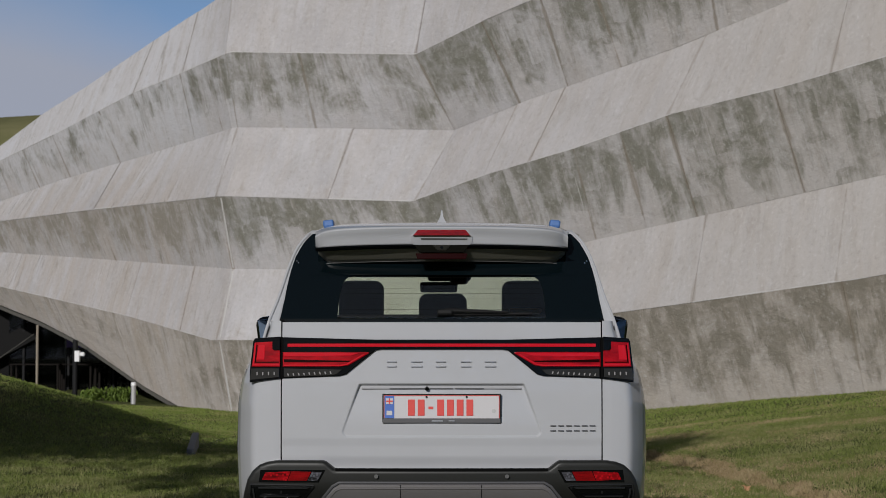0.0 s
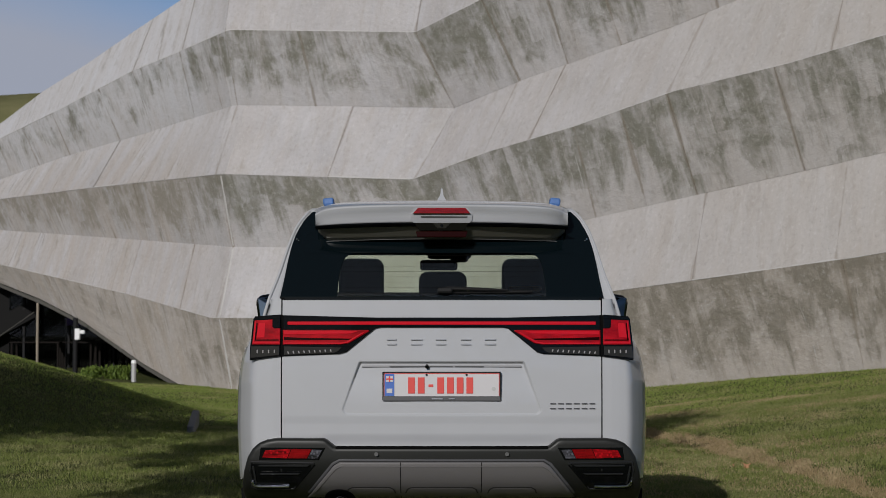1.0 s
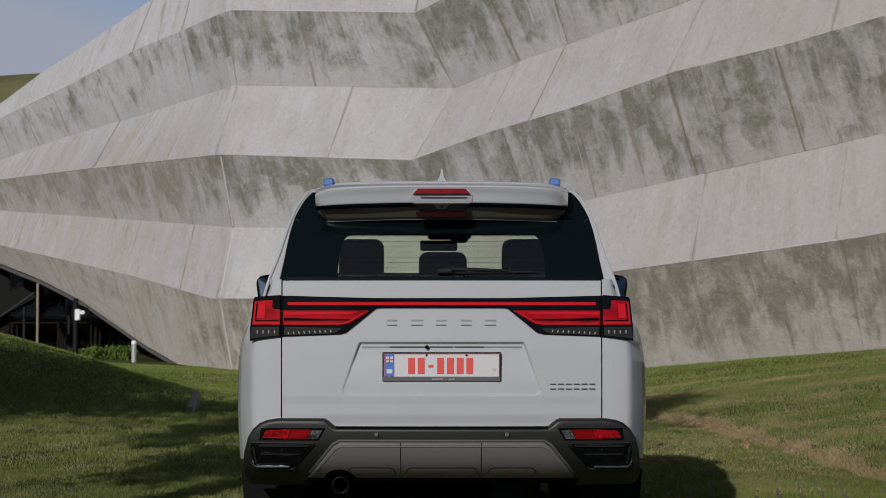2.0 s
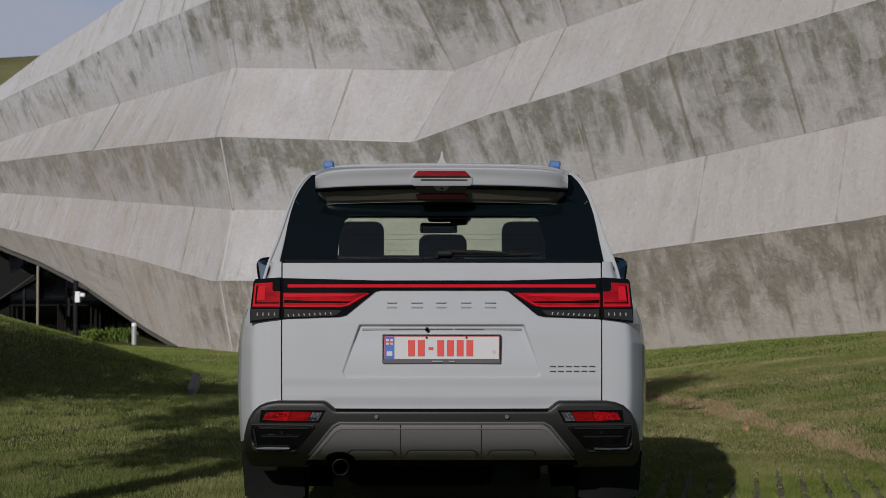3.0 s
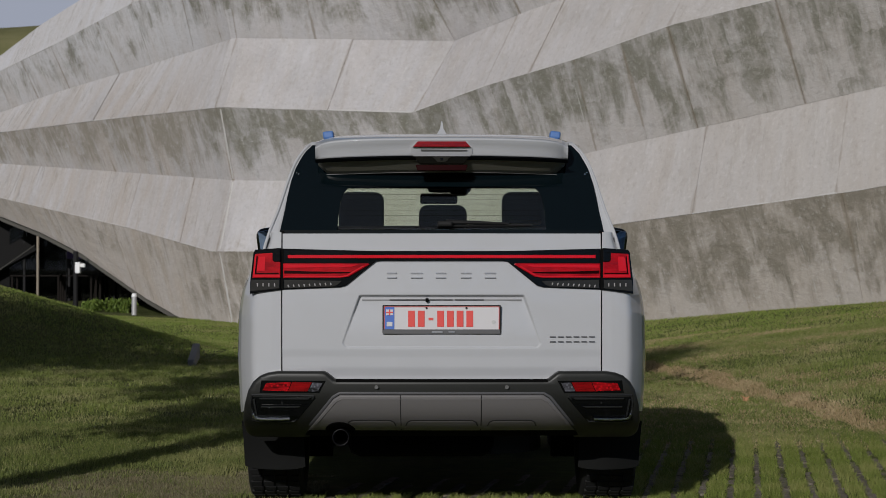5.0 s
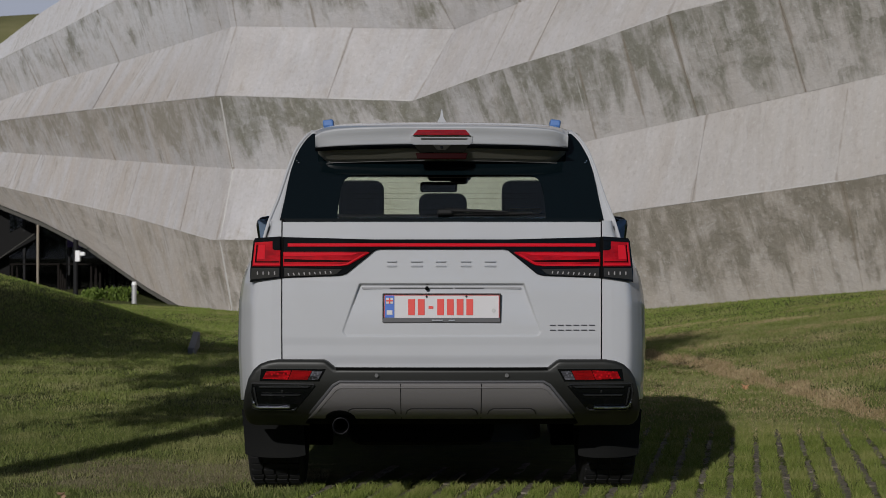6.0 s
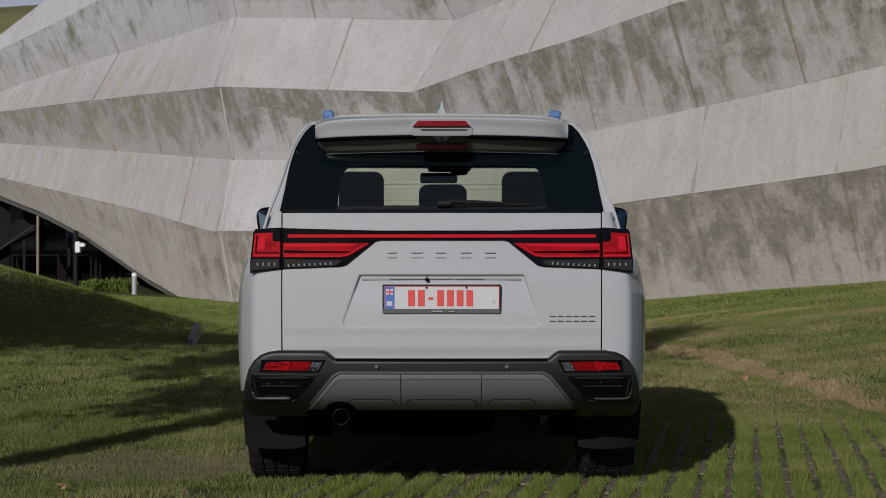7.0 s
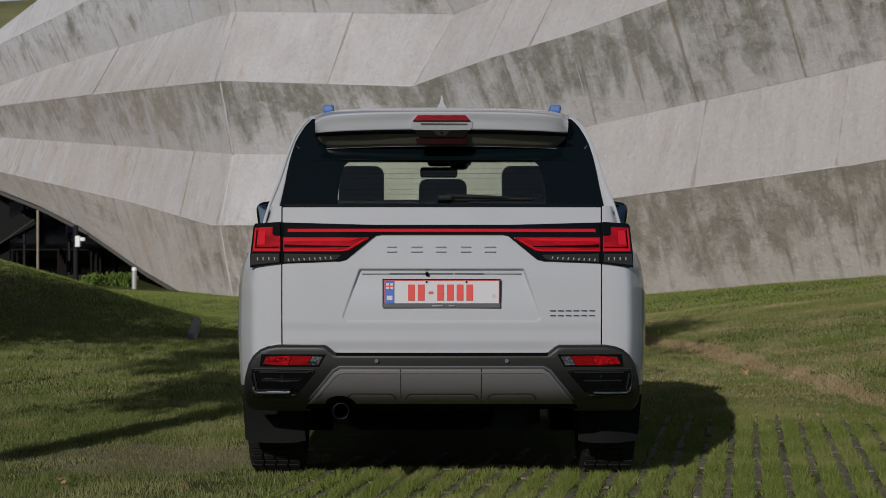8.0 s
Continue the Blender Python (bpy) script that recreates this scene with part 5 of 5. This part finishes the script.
for sgn in (-1, 1):
    def m_(p):
        return p if sgn > 0 else mirror(p)
    ref = [(0.528, 0.648), (0.552, 0.604), (0.825, 0.604), (0.80, 0.650), (0.56, 0.656)]
    part("bumper_lamp", skin(m_([(0.535, 0.646), (0.556, 0.608), (0.60, 0.608), (0.58, 0.648)]), 0.066, 0.012), CLEAR_LENS, bumper, "clear reversing lens")
    part("bumper_lamp", skin(m_([(0.583, 0.648), (0.603, 0.608), (0.69, 0.608), (0.672, 0.650)]), 0.066, 0.012), RED_BUMPER, bumper, "red bumper lens")
    part("bumper_reflector", skin(m_([(0.675, 0.650), (0.693, 0.608), (0.805, 0.612), (0.79, 0.644)]), 0.066, 0.012), RED_SPARK, bumper, "red reflector")
    part("lamp_surround", skin(m_([(0.52, 0.656), (0.55, 0.600), (0.82, 0.600), (0.812, 0.656)]), 0.0615, 0.012), BLACK_GLOSS, bumper)
    vent = part("bumper_vent", skin(m_([(0.565, 0.578), (0.66, 0.466), (0.848, 0.466), (0.862, 0.582)]), 0.0615, 0.012), BLACK_GLOSS, bumper, "black vent insert")
    for i, (xa, xb, zz) in enumerate(((0.590, 0.822, 0.578), (0.634, 0.815, 0.540))):
        part("vent_slat", skin(m_([(xa, zz), (xa + 0.012, zz - 0.008), (xb, zz - 0.008), (xb, zz)]), 0.070, 0.014, 0.002), VENT_EDGE, vent)
    strip = bmesh.new()
    pts = [(0.688, 0.480), (0.73, 0.4785), (0.77, 0.478), (0.81, 0.478), (0.840, 0.480), (0.851, 0.488), (0.853, 0.502)]
    pts = [(sgn * x, rear_plan(x) + rear_lean(z) - 0.069, z) for x, z in pts]
    for p0, p1 in zip(pts, pts[1:]):
        join(strip, rod(p0, p1, 0.0065, 0.0065, 10))
    part("chrome_strip", strip, VENT_CHROME, vent, "chrome strip tinted by the mirrored sky's blue", "crisp")
    frame_pts = [(0.572, 0.586), (0.856, 0.590), (0.862, 0.55), (0.856, 0.474), (0.836, 0.466), (0.668, 0.466), (0.572, 0.586)]
    frame_pts = [(sgn * x, rear_plan(x) + rear_lean(z) - 0.063, z) for x, z in frame_pts]
    ridge = bmesh.new()
    for p0, p1 in zip(frame_pts, frame_pts[1:]):
        join(ridge, rod(p0, p1, 0.0045, 0.0045, 8))
    part("vent_frame", ridge, VENT_EDGE, vent, "glossy vent edge", "crisp")
    part("vent_latch", skin(m_([(0.715, 0.560), (0.715, 0.548), (0.723, 0.548), (0.723, 0.560)]), 0.066, 0.01, 0.002), VENT_EDGE, vent)
    part("vent_upright", skin(m_([(0.842, 0.572), (0.832, 0.49), (0.840, 0.49), (0.852, 0.572)]), 0.070, 0.014, 0.002), VENT_EDGE, vent)
    part("parking_sensor", rod((sgn * 0.292, rear_plan(0.29) - 0.064, 0.628), (sgn * 0.292, rear_plan(0.29) - 0.03, 0.628), 0.0088, seg=20), SENSOR, bumper, "grey parking sensor")
    # mud flap, wheels
    flap = grid(8, 8, lambda u, v: Vector((sgn * (0.655 + 0.295 * u + 0.012 * v), 0.585 - 0.03 * math.sin(3.14 * u) - 0.05 * v * v + 0.05 * u, 0.195 + 0.23 * v + 0.012 * (1 - v) * (2 * u - 1) ** 4)), 0.012, sgn < 0)
    part("mud_flap", flap, FLAP, car, "dark rubber mud flap", "crisp")

def tuck(bm):
    """Rolls the skid panel's lower edge in under the car."""
    for v in bm.verts:
        v.co.y += 3.2 * max(0.0, 0.468 - v.co.z) ** 2
    return bm


skid = part("skid_plate", tuck(skin([(-0.612, 0.418), (-0.485, 0.575), (-0.455, 0.594), (0.455, 0.594), (0.485, 0.575), (0.612, 0.418)], 0.085, 0.08, 0.012)), SILVER, bumper, "satin silver skid panel", "crisp")
for x in (-0.184, 0.178):
    part("skid_joint", tuck(skin([(x - 0.0016, 0.422), (x + 0.0016, 0.422), (x + 0.0016, 0.592), (x - 0.0016, 0.592)], 0.0862, 0.01)), UNDER, skid)
for x0, x1 in ((-0.42, -0.215), (-0.155, 0.155), (0.215, 0.42)):
    part("skid_recess", tuck(skin([(x0 - 0.018, 0.422), (x0, 0.463), (x0 + 0.02, 0.472), (x1 - 0.02, 0.472), (x1, 0.463), (x1 + 0.018, 0.422)], 0.0885, 0.02, 0.004)), SILVER, skid, "", "crisp")
part("skid_lip", skin([(-0.606, 0.447), (-0.492, 0.588), (-0.460, 0.605), (0.460, 0.605), (0.492, 0.588), (0.606, 0.447), (0.594, 0.441), (0.484, 0.578), (0.456, 0.595),
                       (-0.456, 0.595), (-0.484, 0.578), (-0.594, 0.441)], 0.072, 0.03, 0.003), FRAME_GREY, skid, "grey lip along the skid panel", "crisp")
# proud dark strips draw the shade of the panel's grooves
for x0, x1 in ((-0.42, -0.215), (-0.155, 0.155), (0.215, 0.42)):
    part("skid_groove", tuck(skin([(x0 - 0.010, 0.446), (x0 - 0.002, 0.468), (x0 + 0.016, 0.4775), (x1 - 0.016, 0.4775), (x1 + 0.002, 0.468), (x1 + 0.010, 0.446),
                              (x1 + 0.005, 0.446), (x1 - 0.003, 0.464), (x1 - 0.018, 0.4735), (x0 + 0.018, 0.4735), (x0 + 0.003, 0.464), (x0 - 0.005, 0.446)], 0.0892, 0.012)), GROOVE, skid)
part("skid_ridge", skin([(-0.575, 0.447), (-0.476, 0.564), (-0.450, 0.576), (0.450, 0.576), (0.476, 0.564), (0.575, 0.447), (0.570, 0.447), (0.472, 0.560), (0.448, 0.571),
                         (-0.448, 0.571), (-0.472, 0.560), (-0.570, 0.447)], 0.0882, 0.012, 0.002), SILVER, skid, "raised ridge along the skid panel", "crisp")
# black strip closing the skid panel's lower edge
part("skid_lower_strip", tuck(skin([(-0.640, 0.384), (-0.606, 0.424), (0.606, 0.424), (0.640, 0.384)], 0.080, 0.05, 0.006)), UNDER, bumper, "black strip under the skid panel")
# black half disc laid on the panel as the cut-out's shade
part("exhaust_cutout_shade", tuck(skin([(-0.462 + 0.070 * math.cos(0.2618 * i), 0.418 + 0.048 * math.sin(0.2618 * i)) for i in range(13)] + [(-0.532, 0.388), (-0.392, 0.388)], 0.092, 0.02, 0.006)), UNDER, skid, "black half disc for the shaded exhaust cut-out")
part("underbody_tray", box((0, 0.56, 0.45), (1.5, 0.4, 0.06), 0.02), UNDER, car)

# unseen step and inner panel, added to block low sun under the car
for sgn in (-1, 1):
    board = part("running_board", box((sgn * 0.925, 2.56, 0.30), (0.17, 1.95, 0.075), 0.02), TRIM, car, "unseen black side step, added to stop sun under the car")
    part("sun_block_panel", box((sgn * 0.78, 1.62, 0.33), (0.40, 0.03, 0.34), 0.008), UNDER, board)

# exhaust, axle
ex = bmesh.new()
bmesh.ops.create_circle(ex, segments=28, radius=0.034)
ring = ex.edges[:]
got = bmesh.ops.extrude_edge_only(ex, edges=ring)
for v in got["geom"]:
    if isinstance(v, bmesh.types.BMVert):
        v.co.z += 0.45
bmesh.ops.solidify(ex, geom=ex.faces[:], thickness=0.007)
bmesh.ops.transform(ex, matrix=pose(-0.455, 0.0, 0.398, -90, 0, 0), verts=ex.verts)
pipe = part("exhaust_pipe", ex, PIPE, car, "dark chrome exhaust pipe", "crisp")
lip = [[(-0.455 + math.cos(6.2832 * i / 32) * (0.0355 + 0.0045 * math.cos(6.2832 * j / 8)), -0.002 + 0.0045 * math.sin(6.2832 * j / 8), 0.398 + math.sin(6.2832 * i / 32) * (0.0355 + 0.0045 * math.cos(6.2832 * j / 8))) for j in range(8)] for i in range(32)]
raw("exhaust_lip", [p for r in lip for p in r], [(i * 8 + j, i * 8 + (j + 1) % 8, (i + 1) % 32 * 8 + (j + 1) % 8, (i + 1) % 32 * 8 + j) for i in range(32) for j in range(8)], LIP_METAL, pipe, True)
part("exhaust_bore", rod((-0.455, 0.20, 0.398), (-0.455, 0.22, 0.398), 0.0335, seg=24), UNDER, pipe)
part("axle", rod((-0.8, 1.13, 0.40), (0.8, 1.13, 0.40), 0.06, seg=14), UNDER, car)
spare = new("spare_wheel")
spare.parent = car
part("tyre", rod((0.12, 0.92, 0.27), (0.12, 0.92, 0.45), 0.37, 0.37, 36), RUBBER, spare, "", "crisp")
part("carrier", rod((0.12, 0.92, 0.262), (0.12, 0.92, 0.272), 0.16, 0.2, 24), UNDER, spare)
part("silencer", box((-0.1, 0.62, 0.34), (0.7, 0.25, 0.16), 0.06), UNDER, car)


def build_wheel(x, y):
    prof = [(0.25, -0.12), (0.34, -0.134), (0.385, -0.130), (0.400, -0.112), (0.404, 0.0), (0.400, 0.112), (0.385, 0.130), (0.34, 0.134), (0.25, 0.12)]
    n = 48
    verts = [(w, math.cos(6.2832 * i / n) * r, math.sin(6.2832 * i / n) * r) for i in range(n) for r, w in prof]
    k = len(prof)
    faces = [(i * k + j, i * k + (j + 1) % k, ((i + 1) % n) * k + (j + 1) % k, ((i + 1) % n) * k + j) for i in range(n) for j in range(k)]
    wheel = new("wheel")
    wheel.parent = car
    wheel.location = (x, y, 0.402)
    raw("tyre", verts, faces, RUBBER, wheel, True)
    tread = bmesh.new()
    for i in range(60):
        a = 6.2832 * i / 60
        for w in (-0.09, -0.03, 0.03, 0.09):
            join(tread, box((w + 0.006 * (i % 2), math.cos(a) * 0.404, math.sin(a) * 0.404), (0.050, 0.032, 0.016), 0.0, rot=Matrix.Rotation(a - 1.5708, 4, "X")))
    part("tread", tread, RUBBER, wheel)
    rim = rod((-0.10, 0, 0), (0.10, 0, 0), 0.255, 0.255, 36)
    part("rim", rim, ALLOY, wheel)


for wx in (-0.825, 0.825):
    for wy in WHEELS_Y:
        build_wheel(wx, wy)


# seats
def seat(x, y, w, back_top, head_top, head_w, name="front_seat", mat=LEATHER):
    s = new(name)
    s.parent = car
    s.location = (x, y, 0)
    part("cushion", box((0, 0.25, 0.72), (w, 0.52, 0.16), 0.05, seg=3), mat, s)
    part("backrest", box((0, -0.08, 0.72 + (back_top - 0.72) / 2), (w, 0.15, back_top - 0.72), 0.06, rot=pose(0, 0, 0, 8, 0, 0), seg=3), mat, s)
    part("headrest", box((0, -0.14, (back_top + head_top) / 2 - 0.01), (head_w, 0.11, head_top - back_top + 0.06), 0.055, seg=4), mat, s, smooth=True)


seat(-0.48, 2.95, 0.52, 1.38, 1.60, 0.27)
seat(0.49, 2.95, 0.52, 1.38, 1.60, 0.27)
bench = new("rear_bench")
bench.parent = car
bench.location = (0, 1.75, 0)
part("cushion", box((0, 0.25, 0.78), (1.35, 0.5, 0.16), 0.05, seg=3), LEATHER, bench)
part("backrest", box((0, -0.1, 1.09), (1.35, 0.15, 0.60), 0.05, rot=pose(0, 0, 0, 8, 0, 0), seg=3), LEATHER, bench)
part("headrest", box((0.005, -0.17, 1.425), (0.255, 0.1, 0.15), 0.045, seg=4), LEATHER, bench, smooth=True)
part("tan_side_trim", box((0.49, 0.93, 1.436), (0.19, 0.05, 0.030), 0.012), TAN, bench, "tan leather trim")
for sgn in (-1, 1):
    part("cabin_trim", box((sgn * 0.74, 1.0, 1.05), (0.06, 1.7, 0.54), 0.03), CABIN, car)
    # oversized black panels added to cover the side windows from inside
    part("window_cover_panel", side_patch(sgn, lambda z: glass_y(z) + 0.06, lambda z: 1.34, 1.30, 1.74, 0.03, 0.02), UNDER, car)
    part("window_cover_panel", side_patch(sgn, lambda z: 2.15, lambda z: 2.85, 1.28, 1.74, 0.075, 0.02), UNDER, car)
    part("window_cover_panel", side_patch(sgn, lambda z: 1.36, lambda z: 1.72, 1.28, 1.74, 0.055, 0.02), UNDER, car)
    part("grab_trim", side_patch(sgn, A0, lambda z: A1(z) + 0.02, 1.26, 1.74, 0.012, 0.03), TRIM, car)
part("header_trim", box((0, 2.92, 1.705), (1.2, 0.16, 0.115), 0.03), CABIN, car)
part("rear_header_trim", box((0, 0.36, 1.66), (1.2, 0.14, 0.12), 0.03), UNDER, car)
part("mirror_inside", box((-0.020, 3.20, 1.595), (0.23, 0.03, 0.065), 0.02), BLACK_GLOSS, car, "dark interior mirror")
part("mirror_face", box((-0.020, 3.183, 1.595), (0.195, 0.004, 0.046), 0.001), MIRROR_DIM, car, "dim bluish mirror glass")
part("sensor_box", box((0.045, 3.14, 1.668), (0.27, 0.12, 0.075), 0.025, seg=3), TRIM, car)
part("sensor_box", box((0.105, 3.12, 1.640), (0.11, 0.10, 0.06), 0.02, seg=3), TRIM, car)
part("sensor_box", box((-0.02, 3.12, 1.698), (0.46, 0.10, 0.04), 0.015), TRIM, car)


# ---- grass pavers and grass ----
PAVE_DIR = Vector((0.155, 1.0, 0.0)).normalized()
PAVE_AT = Vector((1.396, 9.52, 0.0))
PAVE_SIDE = Vector((PAVE_DIR.y, -PAVE_DIR.x, 0.0))
PITCH = 0.1417


def build_pavers():
    top = tagged(new("pavement_pavers"), "concrete grass pavers in long strips with turf between", "pavement", kind="structure")
    meshes = []
    for k in range(6):
        rng = random.Random(100 + k)
        bm = box((0, 0, 0), (0.035, 0.583, 0.06), 0.0)
        bmesh.ops.subdivide_edges(bm, edges=[e for e in bm.edges if abs((e.verts[0].co - e.verts[1].co).y) > 0.3], cuts=5)
        for v in bm.verts:
            v.co.x += rng.uniform(-0.009, 0.009)
            v.co.z += rng.uniform(-0.004, 0.004)
        me = bpy.data.meshes.new("paver_rib")
        bm.to_mesh(me)
        bm.free()
        me.materials.append(RIB)
        meshes.append(me)
    rng = random.Random(8)
    for i in range(-14, 17):
        for j in range(11 if i > 4 else 9):
            p = PAVE_AT + PAVE_SIDE * (PITCH * i) + PAVE_DIR * (-1.3 + 0.585 * j + 0.29 * (i % 2))
            if abs(p.x) < 0.9 and p.y > 10.75:
                continue
            if j > 6 and rng.random() < 0.18 * (j - 6):
                continue
            ob = new("paver_rib", meshes[rng.randrange(6)])
            ob.parent = top
            ob.matrix_local = Matrix.Translation((p.x, p.y, -0.025 + rng.uniform(-0.006, 0.006))) @ Matrix.Rotation(-math.atan2(PAVE_DIR.x, PAVE_DIR.y) + rng.uniform(-0.01, 0.01), 4, "Z")


build_pavers()


def rib_phase(x, y):
    """0 on a rib's middle, 0.5 between two ribs, across the paved strips."""
    d = (x - PAVE_AT.x) * PAVE_SIDE.x + (y - PAVE_AT.y) * PAVE_SIDE.y
    return abs((d / PITCH + 0.5) % 1.0 - 0.5), d / PITCH


def paved(x, y):
    ph, i = rib_phase(x, y)
    return (-14.5 < i < 16.5) and 7.5 < y < 15.0


def blade_field(name, count, area, keep, height, width, mat, seed, label):
    rng = np.random.default_rng(seed)
    (xa, xb), (ya, yb) = area
    verts, faces = [], []
    made = 0
    for _ in range(count):
        y = ya + (yb - ya) * rng.random()
        x = xa + (xb - xa) * rng.random()
        if abs(x) > 0.245 * y + 0.35:
            continue
        p = keep(x, y)
        if p <= 0 or rng.random() > p:
            continue
        z = ground_z(x, y)
        h = height * (0.5 + rng.random()) * (0.55 + 0.45 * p)
        a = rng.random() * 6.283
        w = width * (0.6 + 0.8 * rng.random())
        lean_x, lean_y = rng.normal(0, 0.65) * h, rng.normal(0, 0.65) * h
        cx, cy = math.cos(a) * w, math.sin(a) * w
        k = len(verts)
        verts += [(x - cx, y - cy, z - 0.005), (x + cx, y + cy, z - 0.005), (x + 0.4 * lean_x + 0.7 * cx, y + 0.4 * lean_y + 0.7 * cy, z + 0.6 * h),
                  (x + 0.4 * lean_x - 0.7 * cx, y + 0.4 * lean_y - 0.7 * cy, z + 0.6 * h), (x + lean_x, y + lean_y, z + h)]
        faces += [(k, k + 1, k + 2, k + 3), (k + 3, k + 2, k + 4)]
        made += 1
    ob = raw(name, verts, faces, mat)
    return tagged(ob, label, "grass", kind="stuff")


def under_car(x, y):
    return abs(x) < 0.86 and 9.85 < y < 13.9


def lush(x, y):
    if not paved(x, y) or under_car(x, y):
        return 0.0
    ph, i = rib_phase(x, y)
    far = sstep(11.5, 14.2, y)
    return max(0.0, min(1.0, (ph - 0.088 + 0.06 * far + 0.10 * noise.noise((x * 7, y * 3.5, 11))) / 0.14)) * (0.75 + 0.5 * noise.noise((x * 2.2, y * 2.2, 5))) * (1 - sstep(12.2, 15.0, y))


def lawn(x, y):
    if under_car(x, y):
        return 0.0
    return (sstep(11.8, 14.6, y) if paved(x, y) else 1.0) * max((0.42 + 0.4 * sstep(18.0, 26.0, y)) if y > 13 else 0.1, 0.66 + 0.9 * noise.noise((x * 1.3, y * 1.3, 1)) + 0.9 * noise.noise((x * 5, y * 5, 2))) * (1 - 0.7 * (worn_mask(x, y) if y < 12 else 0.0)) * (1 - 0.85 * path_line(x, y))


def dry(x, y):
    """Straw along the bank's foot and thinly over the bank."""
    if y < 12.5:
        return 0.0
    d = x - bank_foot(y)
    if d > 0.4:
        return max(0.0, 0.5 * (0.30 + 1.5 * noise.noise((x * 0.8, y * 0.8, 13))))
    return max(1.0 * (path_line(x, y) > 0.05), 0.18)


blade_field("paver_grass", 560000, ((-1.9, 3.8), (8.2, 15.0)), lush, 0.032, 0.0016, BLADE_LUSH, 1, "tufts of green grass between the paver ribs")
blade_field("lawn_grass", 620000, ((-4.4, 4.4), (8.2, 16.5)), lambda x, y: lawn(x, y) * (1 - sstep(13.5, 16.5, y)), 0.030, 0.0016, BLADE_LAWN, 2, "short lawn grass, green and yellowing")
blade_field("lawn_grass", 540000, ((-7.0, 7.0), (13.5, 27.0)), lambda x, y: lawn(x, y) * sstep(13.5, 16.5, y) * (1 - sstep(23.5, 27.0, y)), 0.034, 0.0026, BLADE_MID, 3, "short lawn grass, green and yellowing")
blade_field("lawn_grass", 440000, ((-9.5, 9.0), (23.5, 41.0)), lambda x, y: lawn(x, y) * sstep(23.5, 27.0, y) if y < lerp_line(CREST_PLAN, x) + 2.2 else 0.0, 0.024, 0.0042, BLADE_FAR, 4, "fresh green lawn grass up to the building")
blade_field("dry_grass", 560000, ((1.2, 6.4), (12.4, 28.0)), dry, 0.026, 0.0036, BLADE_DRY, 5, "strip of dry straw-coloured grass along the bank")
blade_field("worn_grass", 90000, ((-2.9, -0.6), (9.2, 12.0)), lambda x, y: 0.75 * worn_mask(x, y), 0.016, 0.0018, BLADE_WORN, 6, "worn brownish patch of thin trodden grass")
